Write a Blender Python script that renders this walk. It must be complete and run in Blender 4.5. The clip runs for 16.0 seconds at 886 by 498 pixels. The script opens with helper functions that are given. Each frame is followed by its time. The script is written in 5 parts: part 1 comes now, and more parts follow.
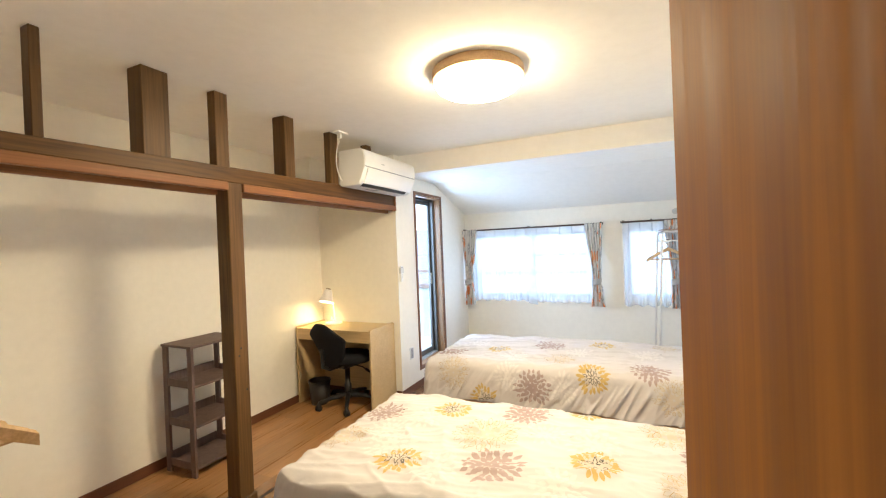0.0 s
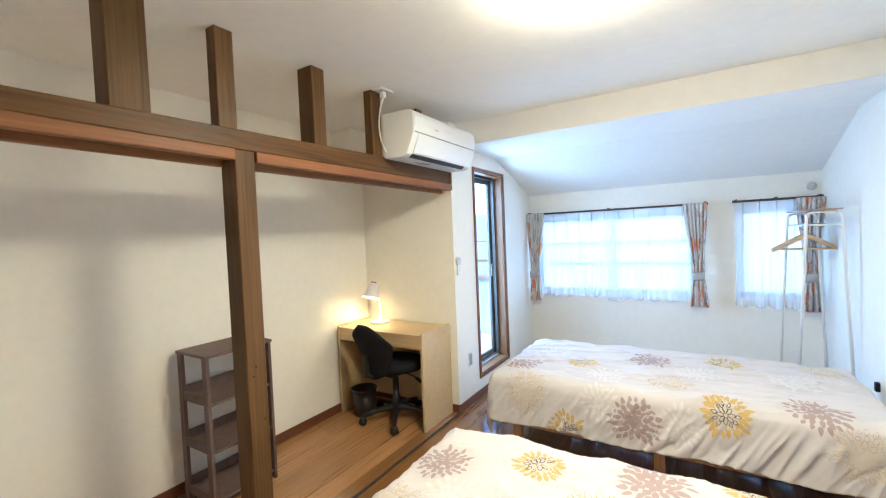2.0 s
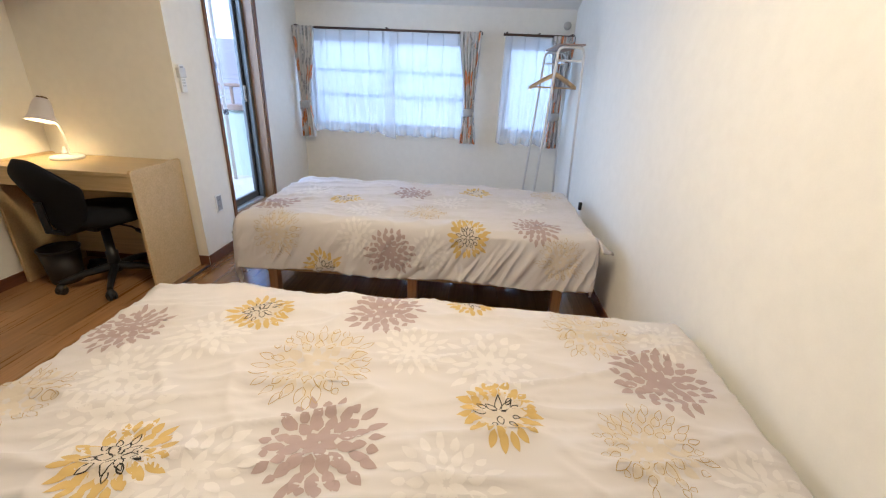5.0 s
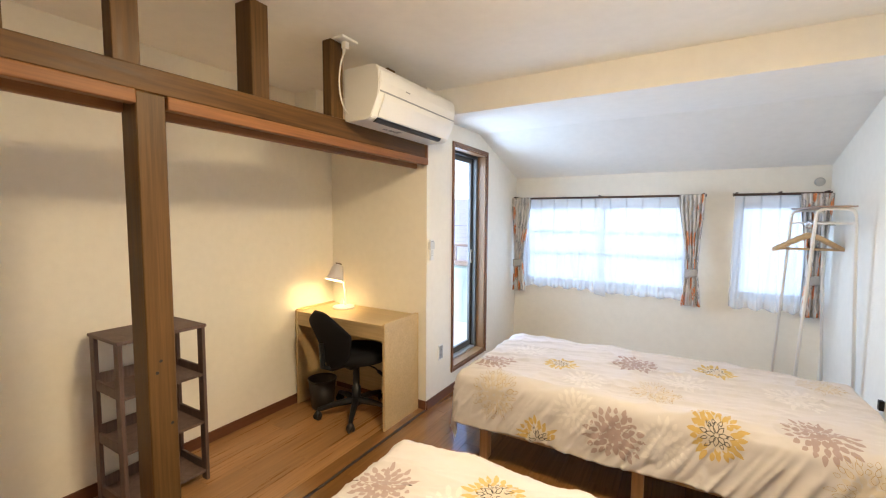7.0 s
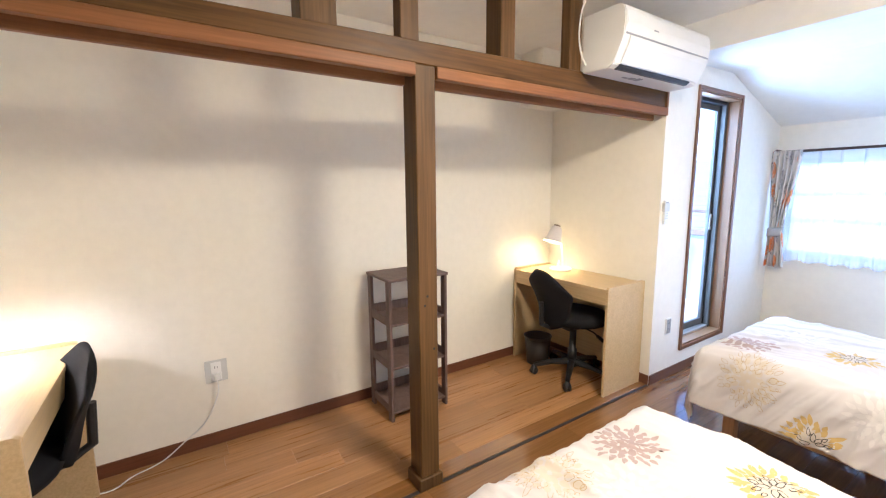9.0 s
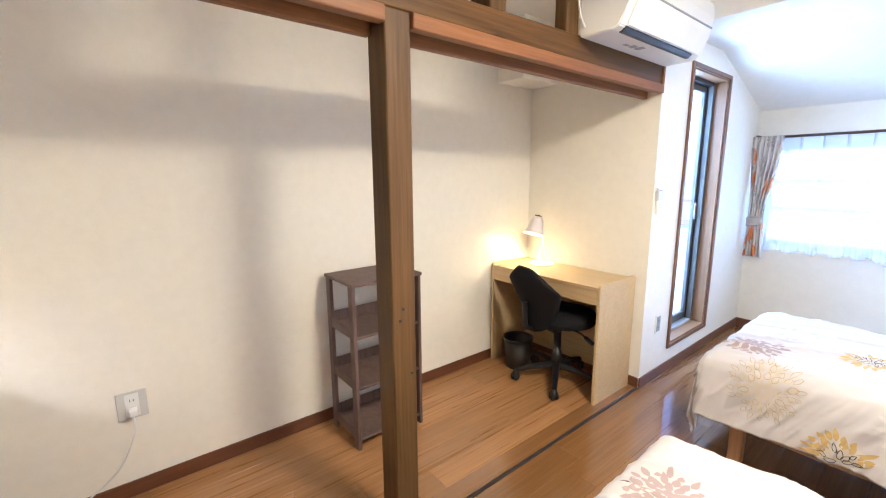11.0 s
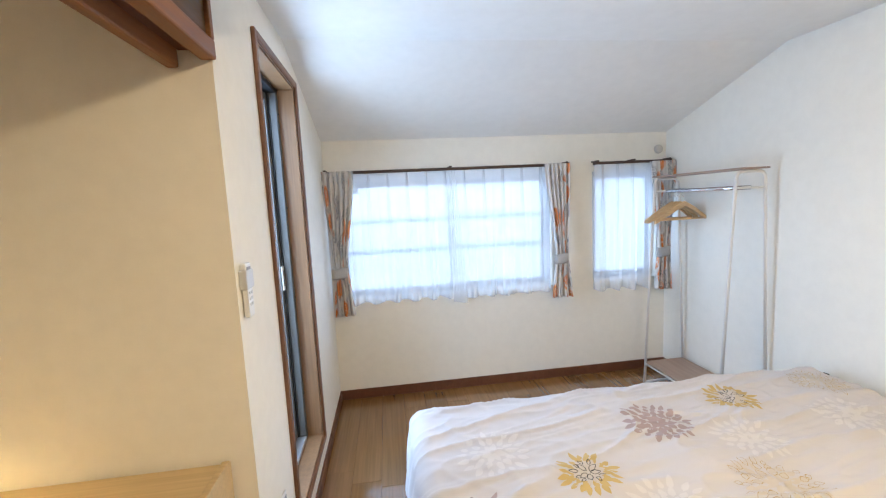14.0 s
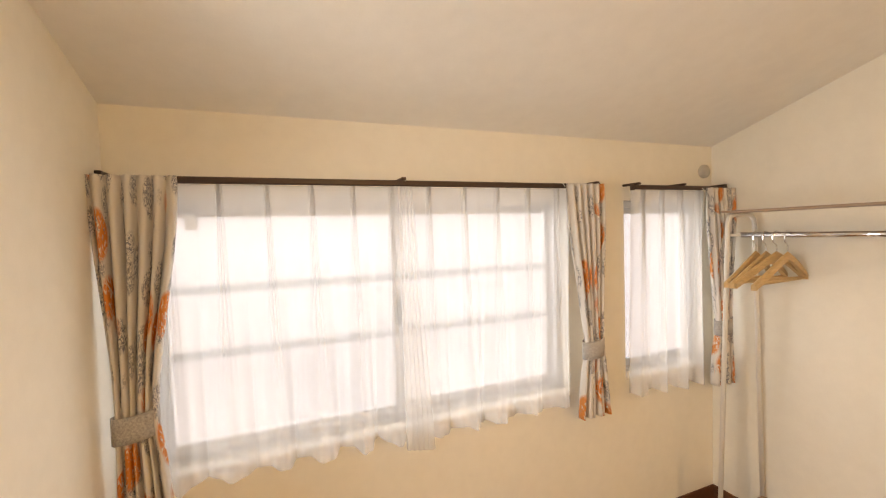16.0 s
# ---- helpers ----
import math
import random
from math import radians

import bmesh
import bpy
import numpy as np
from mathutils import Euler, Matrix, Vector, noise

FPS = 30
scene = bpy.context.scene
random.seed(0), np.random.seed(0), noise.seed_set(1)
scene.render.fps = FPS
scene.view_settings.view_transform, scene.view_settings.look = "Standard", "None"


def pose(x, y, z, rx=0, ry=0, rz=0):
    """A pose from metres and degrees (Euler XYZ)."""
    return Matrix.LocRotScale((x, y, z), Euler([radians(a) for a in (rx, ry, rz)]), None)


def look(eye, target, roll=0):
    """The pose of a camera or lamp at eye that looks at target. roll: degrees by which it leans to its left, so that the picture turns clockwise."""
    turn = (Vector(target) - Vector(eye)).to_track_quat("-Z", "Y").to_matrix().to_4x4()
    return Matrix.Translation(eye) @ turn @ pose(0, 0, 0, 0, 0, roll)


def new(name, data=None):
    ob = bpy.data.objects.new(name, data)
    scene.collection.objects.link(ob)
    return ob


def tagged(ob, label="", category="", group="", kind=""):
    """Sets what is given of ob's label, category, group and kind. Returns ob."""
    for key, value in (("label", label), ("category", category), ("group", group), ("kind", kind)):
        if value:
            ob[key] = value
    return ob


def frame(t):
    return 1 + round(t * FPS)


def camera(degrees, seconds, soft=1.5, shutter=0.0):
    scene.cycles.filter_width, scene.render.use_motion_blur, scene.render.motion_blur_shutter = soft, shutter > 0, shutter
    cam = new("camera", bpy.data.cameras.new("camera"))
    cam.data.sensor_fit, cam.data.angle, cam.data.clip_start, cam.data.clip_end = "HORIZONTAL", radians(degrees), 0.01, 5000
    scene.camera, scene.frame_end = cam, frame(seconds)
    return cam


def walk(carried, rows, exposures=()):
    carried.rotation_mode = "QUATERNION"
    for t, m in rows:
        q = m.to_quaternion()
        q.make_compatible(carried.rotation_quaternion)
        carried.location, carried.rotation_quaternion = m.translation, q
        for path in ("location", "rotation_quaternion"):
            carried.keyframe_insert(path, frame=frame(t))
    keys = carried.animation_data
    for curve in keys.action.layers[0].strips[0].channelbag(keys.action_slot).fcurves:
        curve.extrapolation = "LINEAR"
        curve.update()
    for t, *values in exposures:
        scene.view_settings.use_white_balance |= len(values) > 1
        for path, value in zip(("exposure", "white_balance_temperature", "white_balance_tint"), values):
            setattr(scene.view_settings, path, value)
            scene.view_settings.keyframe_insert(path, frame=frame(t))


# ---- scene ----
cam = camera(94.0, 16.0, 1.2)
PATH = [
    (0, (2.018, 1.802, 1.424), (1.193, 3.624, 1.416), -2.3),
    (0.5, (1.91, 1.946, 1.412), (0.906, 3.675, 1.391), -2.8),
    (1, (1.791, 2.053, 1.421), (0.57, 3.637, 1.392), -3.3),
    (1.5, (1.654, 2.181, 1.431), (0.398, 3.737, 1.414), -3.2),
    (2, (1.637, 2.363, 1.437), (0.594, 4.068, 1.37), -2.4),
    (2.5, (1.734, 2.611, 1.428), (1.046, 4.473, 1.185), -1.2),
    (3, (1.805, 2.767, 1.391), (1.446, 4.678, 0.922), 0.0),
    (3.2, (1.818, 2.795, 1.345), (1.552, 4.699, 0.792), 0.5),
    (5.3, (1.759, 2.767, 1.263), (1.631, 4.607, 0.491), 2.6),
    (5.5, (1.764, 2.779, 1.296), (1.531, 4.653, 0.637), 1.9),
    (6, (1.712, 2.75, 1.379), (1.231, 4.649, 0.977), 1.2),
    (6.5, (1.65, 2.734, 1.409), (0.896, 4.573, 1.18), 0.8),
    (7, (1.592, 2.708, 1.415), (0.586, 4.43, 1.267), 0.4),
    (7.5, (1.549, 2.68, 1.414), (0.323, 4.255, 1.28), 0.1),
    (8, (1.51, 2.647, 1.414), (0.108, 4.062, 1.241), -0.2),
    (8.5, (1.48, 2.608, 1.396), (-0.068, 3.853, 1.163), -0.3),
    (9, (1.465, 2.565, 1.359), (-0.189, 3.649, 1.063), -0.5),
    (9.2, (1.462, 2.551, 1.346), (-0.22, 3.582, 1.022), -0.4),
    (11.5, (0.961, 2.85, 1.345), (-0.439, 4.243, 1.032), -0.5),
    (12, (0.77, 3.013, 1.372), (-0.37, 4.642, 1.152), -1.0),
    (12.5, (0.567, 3.146, 1.373), (-0.117, 5.012, 1.144), -2.1),
    (13, (0.484, 3.391, 1.357), (0.228, 5.359, 1.111), -2.5),
    (13.5, (0.464, 3.683, 1.399), (0.517, 5.666, 1.144), -3.0),
    (14, (0.41, 4.043, 1.407), (0.671, 6.012, 1.177), -2.8),
    (14.5, (0.369, 4.418, 1.402), (0.75, 6.374, 1.226), -2.4),
    (15, (0.382, 4.82, 1.425), (0.829, 6.766, 1.285), -2.0),
    (15.5, (0.382, 5.182, 1.437), (0.952, 7.091, 1.332), -1.8),
    (16, (0.45, 5.535, 1.453), (1.201, 7.386, 1.372), -1.8),
]
EXPOSURES = [(0, 3.09, 5700, 15), (0.5, 2.84, 5700, 14), (1.0, 2.94, 5600, 16), (1.5, 3.04, 5000, 14), (2.0, 3.04, 4900, 12), (2.5, 2.74, 5400, 20), (3, 2.44, 5200, 20), (5.5, 2.34, 5400, 20), (6.5, 2.74, 5750, 21),
             (7, 2.79, 6050, 19), (9, 3.30, 4980, 21), (11.5, 3.40, 4930, 20), (12.5, 3.14, 5050, 22), (13, 2.84, 5550, 21), (13.5, 2.71, 5700, 20), (14.5, 2.59, 6100, 17), (15, 2.64, 6650, 20), (15.5, 2.49, 8100, 23),
             (16, 2.44, 11200, 30)]
walk(cam, [(t, look(eye, target, roll)) for t, eye, target, roll in PATH], EXPOSURES)

# ---- world and lights ----
world = bpy.data.worlds.new("world")
scene.world = world
world.use_nodes = True
wn = world.node_tree.nodes
sky = wn.new("ShaderNodeTexSky")
sky.sky_type = "NISHITA"
sky.sun_disc = False
sky.sun_elevation, sky.sun_rotation = radians(48), radians(200)
wn["Background"].inputs["Strength"].default_value = 0.09
world.node_tree.links.new(sky.outputs[0], wn["Background"].inputs[0])

sun = new("sun", bpy.data.lights.new("sun", "SUN"))
sun.data.energy, sun.data.angle, sun.data.color = 0.9, radians(12), (1.0, 0.95, 0.88)
sun.matrix_world = look((0, 0, 0), (0.45, 0.62, -0.85))


def area(name, x, y, z, target, w, h, energy, color):
    lamp = new(name, bpy.data.lights.new(name, "AREA"))
    lamp.data.shape, lamp.data.size, lamp.data.size_y = "RECTANGLE", w, h
    lamp.data.energy, lamp.data.color = energy, color
    lamp.matrix_world = look((x, y, z), target)
    return lamp


DAY = (0.56, 0.79, 1.0)
area("window_daylight", 0.88, 7.9, 1.25, (0.88, 6.0, 1.15), 2.4, 1.5, 9.4, DAY)
area("small_window_daylight", 2.62, 7.9, 1.25, (2.5, 6.0, 1.15), 0.95, 1.5, 3.2, DAY)
area("door_daylight", -0.32, 5.92, 1.15, (1.0, 5.92, 0.9), 0.55, 1.6, 5.0, DAY)

lamp_light = new("ceiling_lamp_light", bpy.data.lights.new("ceiling_lamp_light", "AREA"))
lamp_light.data.shape, lamp_light.data.size, lamp_light.data.energy, lamp_light.data.color = "DISK", 0.40, 2.8, (1.0, 0.785, 0.43)
lamp_light.matrix_world = look((1.335, 3.83, 2.203), (1.335, 3.831, 0.0))


# ---- materials ----
class Nodes:
    def __init__(self, name):
        self.mat = bpy.data.materials.new(name)
        self.mat.use_nodes = True
        self.tree = self.mat.node_tree
        self.bsdf = self.tree.nodes["Principled BSDF"]
        self.out = self.tree.nodes["Material Output"]

    def add(self, kind, **values):
        node = self.tree.nodes.new("ShaderNode" + kind)
        for key, value in values.items():
            node.inputs[key.replace("_", " ")].default_value = value
        return node

    def link(self, a, b):
        self.tree.links.new(a, b)

    def coords(self, scale=(1, 1, 1), source="Object"):
        tc, mp = self.add("TexCoord"), self.add("Mapping", Scale=scale)
        self.link(tc.outputs[source], mp.inputs[0])
        return mp

    def jitter(self, mp, amount=7.0):
        info, mul = self.add("ObjectInfo"), self.add("VectorMath")
        mul.operation = "SCALE"
        mul.inputs[0].default_value = (amount, amount * 1.7, amount * 0.6)
        self.link(info.outputs["Random"], mul.inputs["Scale"])
        self.link(mul.outputs[0], mp.inputs["Location"])
        return info

    def noise(self, mp, scale, detail=4.0, rough=0.55, distortion=0.0):
        n = self.add("TexNoise", Scale=scale, Detail=detail, Roughness=rough, Distortion=distortion)
        self.link(mp.outputs[0], n.inputs["Vector"])
        return n

    def ramp(self, fac, stops):
        r = self.add("ValToRGB")
        e = r.color_ramp.elements
        while len(e) < len(stops):
            e.new(0.5)
        for el, (p, c) in zip(e, stops):
            el.position, el.color = p, (*c, 1.0)
        self.link(fac, r.inputs[0])
        return r

    def mix(self, fac, a, b, blend="MIX"):
        m = self.add("Mix")
        m.data_type, m.blend_type = "RGBA", blend
        for sock, v in ((m.inputs["Factor"], fac), (m.inputs[6], a), (m.inputs[7], b)):
            if isinstance(v, (int, float)):
                sock.default_value = v
            elif isinstance(v, tuple):
                sock.default_value = (*v, 1.0)
            else:
                self.link(v, sock)
        return m.outputs[2]

    def bump(self, height, strength, distance):
        b = self.add("Bump", Strength=strength, Distance=distance)
        self.link(height, b.inputs["Height"])
        self.link(b.outputs[0], self.bsdf.inputs["Normal"])


def shade(c, k):
    return tuple(min(1.0, v * k) for v in c)


def plain(name, color, rough=0.5, metal=0.0, grain=60.0, spread=0.12, relief=0.05, distance=0.002):
    n = Nodes(name)
    mp = n.coords()
    fine, wide = n.noise(mp, grain), n.noise(mp, grain / 14 + 0.8, 3)
    c = n.mix(fine.outputs["Fac"], shade(color, 1 - spread), shade(color, 1 + spread * 0.6))
    c = n.mix(n.ramp(wide.outputs["Fac"], [(0.35, (0, 0, 0)), (0.7, (1, 1, 1))]).outputs[0], c, n.mix(1.0, c, (0.97, 0.97, 0.97), "MULTIPLY"))
    n.link(c, n.bsdf.inputs["Base Color"])
    n.bsdf.inputs["Metallic"].default_value = metal
    r = n.ramp(wide.outputs["Fac"], [(0.2, (rough * 0.85,) * 3), (0.8, (min(1, rough * 1.15),) * 3)])
    n.link(r.outputs[0], n.bsdf.inputs["Roughness"])
    n.bump(fine.outputs["Fac"], relief, distance)
    return n.mat


def wood(name, dark, light, axis, grain=1.0, rough=0.5, relief=0.25, vary=0.0, knots=False):
    """Grain runs along the axis 0, 1 or 2."""
    n = Nodes(name)
    sc = [14.0 * grain] * 3
    sc[axis] = 0.9 * grain
    mp = n.coords(tuple(sc))
    info = n.jitter(mp)
    rings = n.noise(mp, 1.0, 5, 0.6, 1.6)
    sc2 = [110.0 * grain] * 3
    sc2[axis] = 3.0 * grain
    mp2 = n.coords(tuple(sc2))
    n.jitter(mp2)
    fibre = n.noise(mp2, 1.0, 3, 0.6, 0.3)
    c = n.ramp(rings.outputs["Fac"], [(0.28, dark), (0.5, tuple((a + b) / 2 for a, b in zip(dark, light))), (0.72, light)]).outputs[0]
    c = n.mix(0.35, c, n.ramp(fibre.outputs["Fac"], [(0.35, shade(dark, 0.8)), (0.65, shade(light, 1.1))]).outputs[0])
    if knots:
        sk = [5.0] * 3
        sk[axis] = 2.2
        mp3 = n.coords(tuple(sk))
        n.jitter(mp3)
        v = n.add("TexVoronoi", Scale=1.0)
        n.link(mp3.outputs[0], v.inputs["Vector"])
        k = n.ramp(v.outputs["Distance"], [(0.05, (1, 1, 1)), (0.13, (0, 0, 0))])
        c = n.mix(k.outputs[0], c, shade(dark, 0.45))
    if vary:
        tone = n.ramp(info.outputs["Random"], [(0.0, (1 - vary,) * 3), (1.0, (1.0,) * 3)])
        c = n.mix(1.0, c, tone.outputs[0], "MULTIPLY")
    n.link(c, n.bsdf.inputs["Base Color"])
    if relief > 0:
        r = n.ramp(fibre.outputs["Fac"], [(0.3, (rough * 0.85,) * 3), (0.7, (min(1, rough * 1.2),) * 3)])
        n.bump(fibre.outputs["Fac"], relief, 0.001)
    else:
        r = n.ramp(rings.outputs["Fac"], [(0.2, (rough * 0.9,) * 3), (0.8, (rough * 1.1,) * 3)])
    n.link(r.outputs[0], n.bsdf.inputs["Roughness"])
    return n.mat


def glass_mat():
    n = Nodes("window_glass")
    t, g, m = n.add("BsdfTransparent"), n.add("BsdfGlossy", Roughness=0.02), n.add("MixShader", Fac=0.06)
    n.link(t.outputs[0], m.inputs[1])
    n.link(g.outputs[0], m.inputs[2])
    n.link(m.outputs[0], n.out.inputs[0])
    return n.mat


def wired_glass_mat():
    """Obscure glass with a fine diagonal wire net."""
    n = Nodes("wired_glass")
    mp = n.coords((1, 1, 1))
    mp.inputs["Rotation"].default_value = (0, radians(45), 0)
    br = n.add("TexBrick", Scale=40.0)
    br.offset = 0.0
    br.inputs["Mortar Size"].default_value = 0.03
    br.inputs["Color1"].default_value = br.inputs["Color2"].default_value = (1, 1, 1, 1)
    br.inputs["Mortar"].default_value = (0.35, 0.36, 0.38, 1)
    swz, cmb = n.add("SeparateXYZ"), n.add("CombineXYZ")
    n.link(mp.outputs[0], swz.inputs[0])
    n.link(swz.outputs[0], cmb.inputs[0])
    n.link(swz.outputs[2], cmb.inputs[1])
    n.link(cmb.outputs[0], br.inputs["Vector"])
    t, d, m = n.add("BsdfTransparent"), n.add("BsdfTranslucent"), n.add("MixShader", Fac=0.14)
    n.link(br.outputs["Color"], d.inputs[0])
    n.link(br.outputs["Color"], t.inputs[0])
    n.link(t.outputs[0], m.inputs[1])
    n.link(d.outputs[0], m.inputs[2])
    n.link(m.outputs[0], n.out.inputs[0])
    return n.mat


def sheer_mat():
    n = Nodes("sheer_voile")
    mp = n.coords((900, 900, 900), "UV")
    weave = n.noise(mp, 1.0, 2)
    t, tl, df = n.add("BsdfTransparent"), n.add("BsdfTranslucent", Color=(0.9, 0.9, 0.9, 1)), n.add("BsdfDiffuse", Color=(0.93, 0.93, 0.93, 1))
    a, b = n.add("MixShader", Fac=0.4), n.add("MixShader")
    n.link(tl.outputs[0], a.inputs[1])
    n.link(df.outputs[0], a.inputs[2])
    fac = n.ramp(weave.outputs["Fac"], [(0.3, (0.36,) * 3), (0.7, (0.56,) * 3)])
    n.link(fac.outputs[0], b.inputs[0])
    n.link(t.outputs[0], b.inputs[1])
    n.link(a.outputs[0], b.inputs[2])
    n.link(b.outputs[0], n.out.inputs[0])
    return n.mat


def drape_mat():
    """Off-white curtain cloth printed with orange leaves and grey sprigs."""
    n = Nodes("floral_drape_cloth")
    mp = n.coords((9.5, 6.0, 1.0), "UV")
    v = n.add("TexVoronoi", Scale=1.0, Randomness=0.9)
    n.link(mp.outputs[0], v.inputs["Vector"])
    blob = n.ramp(v.outputs["Distance"], [(0.40, (1, 1, 1)), (0.48, (0, 0, 0))])
    pick = n.add("SeparateColor")
    n.link(v.outputs["Color"], pick.inputs[0])
    chosen = n.ramp(pick.outputs[0], [(0.35, (0, 0, 0)), (0.37, (1, 1, 1))])
    veins = n.noise(n.coords((60, 25, 1), "UV"), 1.0, 3, 0.7, 2.0)
    vein = n.ramp(veins.outputs["Fac"], [(0.40, (0, 0, 0)), (0.46, (1, 1, 1))])
    m1 = n.mix(1.0, blob.outputs[0], chosen.outputs[0], "MULTIPLY")
    m1 = n.mix(1.0, m1, vein.outputs[0], "MULTIPLY")
    v2 = n.add("TexVoronoi", Scale=1.0)
    n.link(n.coords((16.0, 9.0, 1.0), "UV").outputs[0], v2.inputs["Vector"])
    sprig = n.noise(n.coords((70, 50, 1), "UV"), 1.0, 3, 0.8, 2.5)
    s1 = n.ramp(v2.outputs["Distance"], [(0.4, (1, 1, 1)), (0.5, (0, 0, 0))])
    s2 = n.ramp(sprig.outputs["Fac"], [(0.47, (0, 0, 0)), (0.55, (1, 1, 1))])
    m2 = n.mix(1.0, s1.outputs[0], s2.outputs[0], "MULTIPLY")
    c = n.mix(m2, (0.80, 0.76, 0.71), (0.24, 0.24, 0.26))
    c = n.mix(m1, c, (0.78, 0.27, 0.07))
    n.link(c, n.bsdf.inputs["Base Color"])
    n.bsdf.inputs["Roughness"].default_value = 0.9
    n.bump(n.noise(n.coords((700, 700, 700)), 1.0, 2).outputs["Fac"], 0.15, 0.001)
    tl, mx = n.add("BsdfTranslucent"), n.add("MixShader", Fac=0.18)
    n.link(c, tl.inputs[0])
    n.link(n.bsdf.outputs[0], mx.inputs[1])
    n.link(tl.outputs[0], mx.inputs[2])
    n.link(mx.outputs[0], n.out.inputs[0])
    return n.mat


def glow(name, color, strength):
    n = Nodes(name)
    n.bsdf.inputs["Base Color"].default_value = (*color, 1)
    n.bsdf.inputs["Emission Color"].default_value = (*color, 1)
    n.bsdf.inputs["Emission Strength"].default_value = strength
    return n.mat


def cloth(name, color, rough=0.9, spread=0.08):
    n = Nodes(name)
    mp = n.coords()
    weave, wide = n.noise(mp, 900, 2), n.noise(mp, 5, 4)
    c = n.mix(wide.outputs["Fac"], shade(color, 1 - spread), shade(color, 1 + spread * 0.5))
    n.link(c, n.bsdf.inputs["Base Color"])
    n.bsdf.inputs["Roughness"].default_value = rough
    n.bsdf.inputs["Sheen Weight"].default_value = 0.12 if color[0] > 0.1 else 0.0
    n.bump(weave.outputs["Fac"], 0.12, 0.0006)
    return n.mat


M_WALL = plain("cream_wallpaper", (0.88, 0.845, 0.755), 0.85, grain=260, spread=0.03, relief=0.07, distance=0.0015)
M_CEIL = plain("white_ceiling_paper", (0.89, 0.865, 0.81), 0.9, grain=220, spread=0.03, relief=0.07, distance=0.0015)
M_BEAM = wood("stained_beam_wood", (0.055, 0.025, 0.006), (0.155, 0.076, 0.020), 1, 0.8, 0.45, 0.35, knots=True)
M_POST = wood("stained_post_wood", (0.064, 0.033, 0.010), (0.162, 0.088, 0.031), 2, 0.8, 0.45, 0.35, knots=True)
M_LINTEL = wood("reddish_lintel_wood", (0.18, 0.074, 0.026), (0.29, 0.128, 0.047), 1, 0.9, 0.45, 0.15)
M_DOOR = wood("varnished_door_wood", (0.30, 0.115, 0.016), (0.50, 0.215, 0.040), 2, 0.55, 0.7, 0.10)
M_DOOR.node_tree.nodes["Principled BSDF"].inputs["Specular IOR Level"].default_value = 0.15
for mat in (M_BEAM, M_POST, M_LINTEL):
    mat.node_tree.nodes["Principled BSDF"].inputs["Specular IOR Level"].default_value = 0.22
M_CASING = wood("brown_casing_wood", (0.12, 0.05, 0.022), (0.22, 0.10, 0.045), 2, 1.0, 0.4, 0.1)
M_JAMB = wood("tan_jamb_wood", (0.18, 0.092, 0.038), (0.255, 0.14, 0.064), 2, 0.8, 0.4, 0.08)
M_BASE = wood("brown_skirting_wood", (0.10, 0.035, 0.016), (0.17, 0.065, 0.03), 1, 1.0, 0.4, 0.08)
M_DARKPLANK = wood("dark_brown_floorboard", (0.19, 0.086, 0.023), (0.30, 0.143, 0.043), 1, 0.7, 0.20, 0.0, vary=0.2)
M_DARKPLANK.node_tree.nodes["Principled BSDF"].inputs["Coat Weight"].default_value = 1.0
M_DARKPLANK.node_tree.nodes["Principled BSDF"].inputs["Coat Roughness"].default_value = 0.08
M_OAKPLANK = wood("oak_floorboard", (0.31, 0.145, 0.045), (0.52, 0.28, 0.11), 1, 0.6, 0.3, 0.06, vary=0.28)
M_SUB = plain("floor_joint", (0.05, 0.025, 0.012), 0.8)
M_TRACK = plain("dark_sill_track", (0.035, 0.022, 0.016), 0.5)
M_DESK = wood("pale_beech_laminate", (0.52, 0.375, 0.185), (0.60, 0.45, 0.24), 0, 0.9, 0.4, 0.03)
M_SHELF = wood("dark_walnut_shelf_wood", (0.075, 0.045, 0.036), (0.17, 0.11, 0.09), 2, 1.2, 0.55, 0.3)
M_PINE = wood("pine_bed_wood", (0.42, 0.26, 0.12), (0.56, 0.37, 0.19), 0, 0.8, 0.5, 0.1)
M_PINEZ = wood("pine_leg_wood", (0.36, 0.20, 0.085), (0.50, 0.30, 0.14), 2, 0.8, 0.5, 0.1)
M_HANGER = wood("pale_hanger_wood", (0.52, 0.33, 0.15), (0.68, 0.47, 0.25), 0, 1.5, 0.4, 0.05)
M_RAIL = wood("dark_rail_wood", (0.03, 0.014, 0.008), (0.07, 0.032, 0.018), 0, 1.0, 0.4, 0.05)
M_RACKWOOD = wood("greyish_oak_shelf", (0.30, 0.20, 0.15), (0.42, 0.30, 0.22), 1, 1.0, 0.5, 0.08)
M_BLACK = plain("black_plastic", (0.009, 0.009, 0.010), 0.42, grain=300, relief=0.08)
M_FABRIC = cloth("black_chair_fabric", (0.011, 0.011, 0.013), 0.85, 0.2)
M_FABRIC.node_tree.nodes["Principled BSDF"].inputs["Specular IOR Level"].default_value = 0.2
M_WHITE = plain("white_plastic", (0.82, 0.82, 0.80), 0.32, grain=90, spread=0.02, relief=0.02)
M_OFFWHITE = plain("grey_white_plastic", (0.62, 0.62, 0.60), 0.4, grain=90, spread=0.03, relief=0.02)
M_SHADE = plain("matt_white_lampshade_enamel", (0.74, 0.70, 0.69), 0.45, grain=90, spread=0.02, relief=0.02)
M_CAP = plain("bronze_cap", (0.16, 0.10, 0.06), 0.35, 0.8, grain=150)
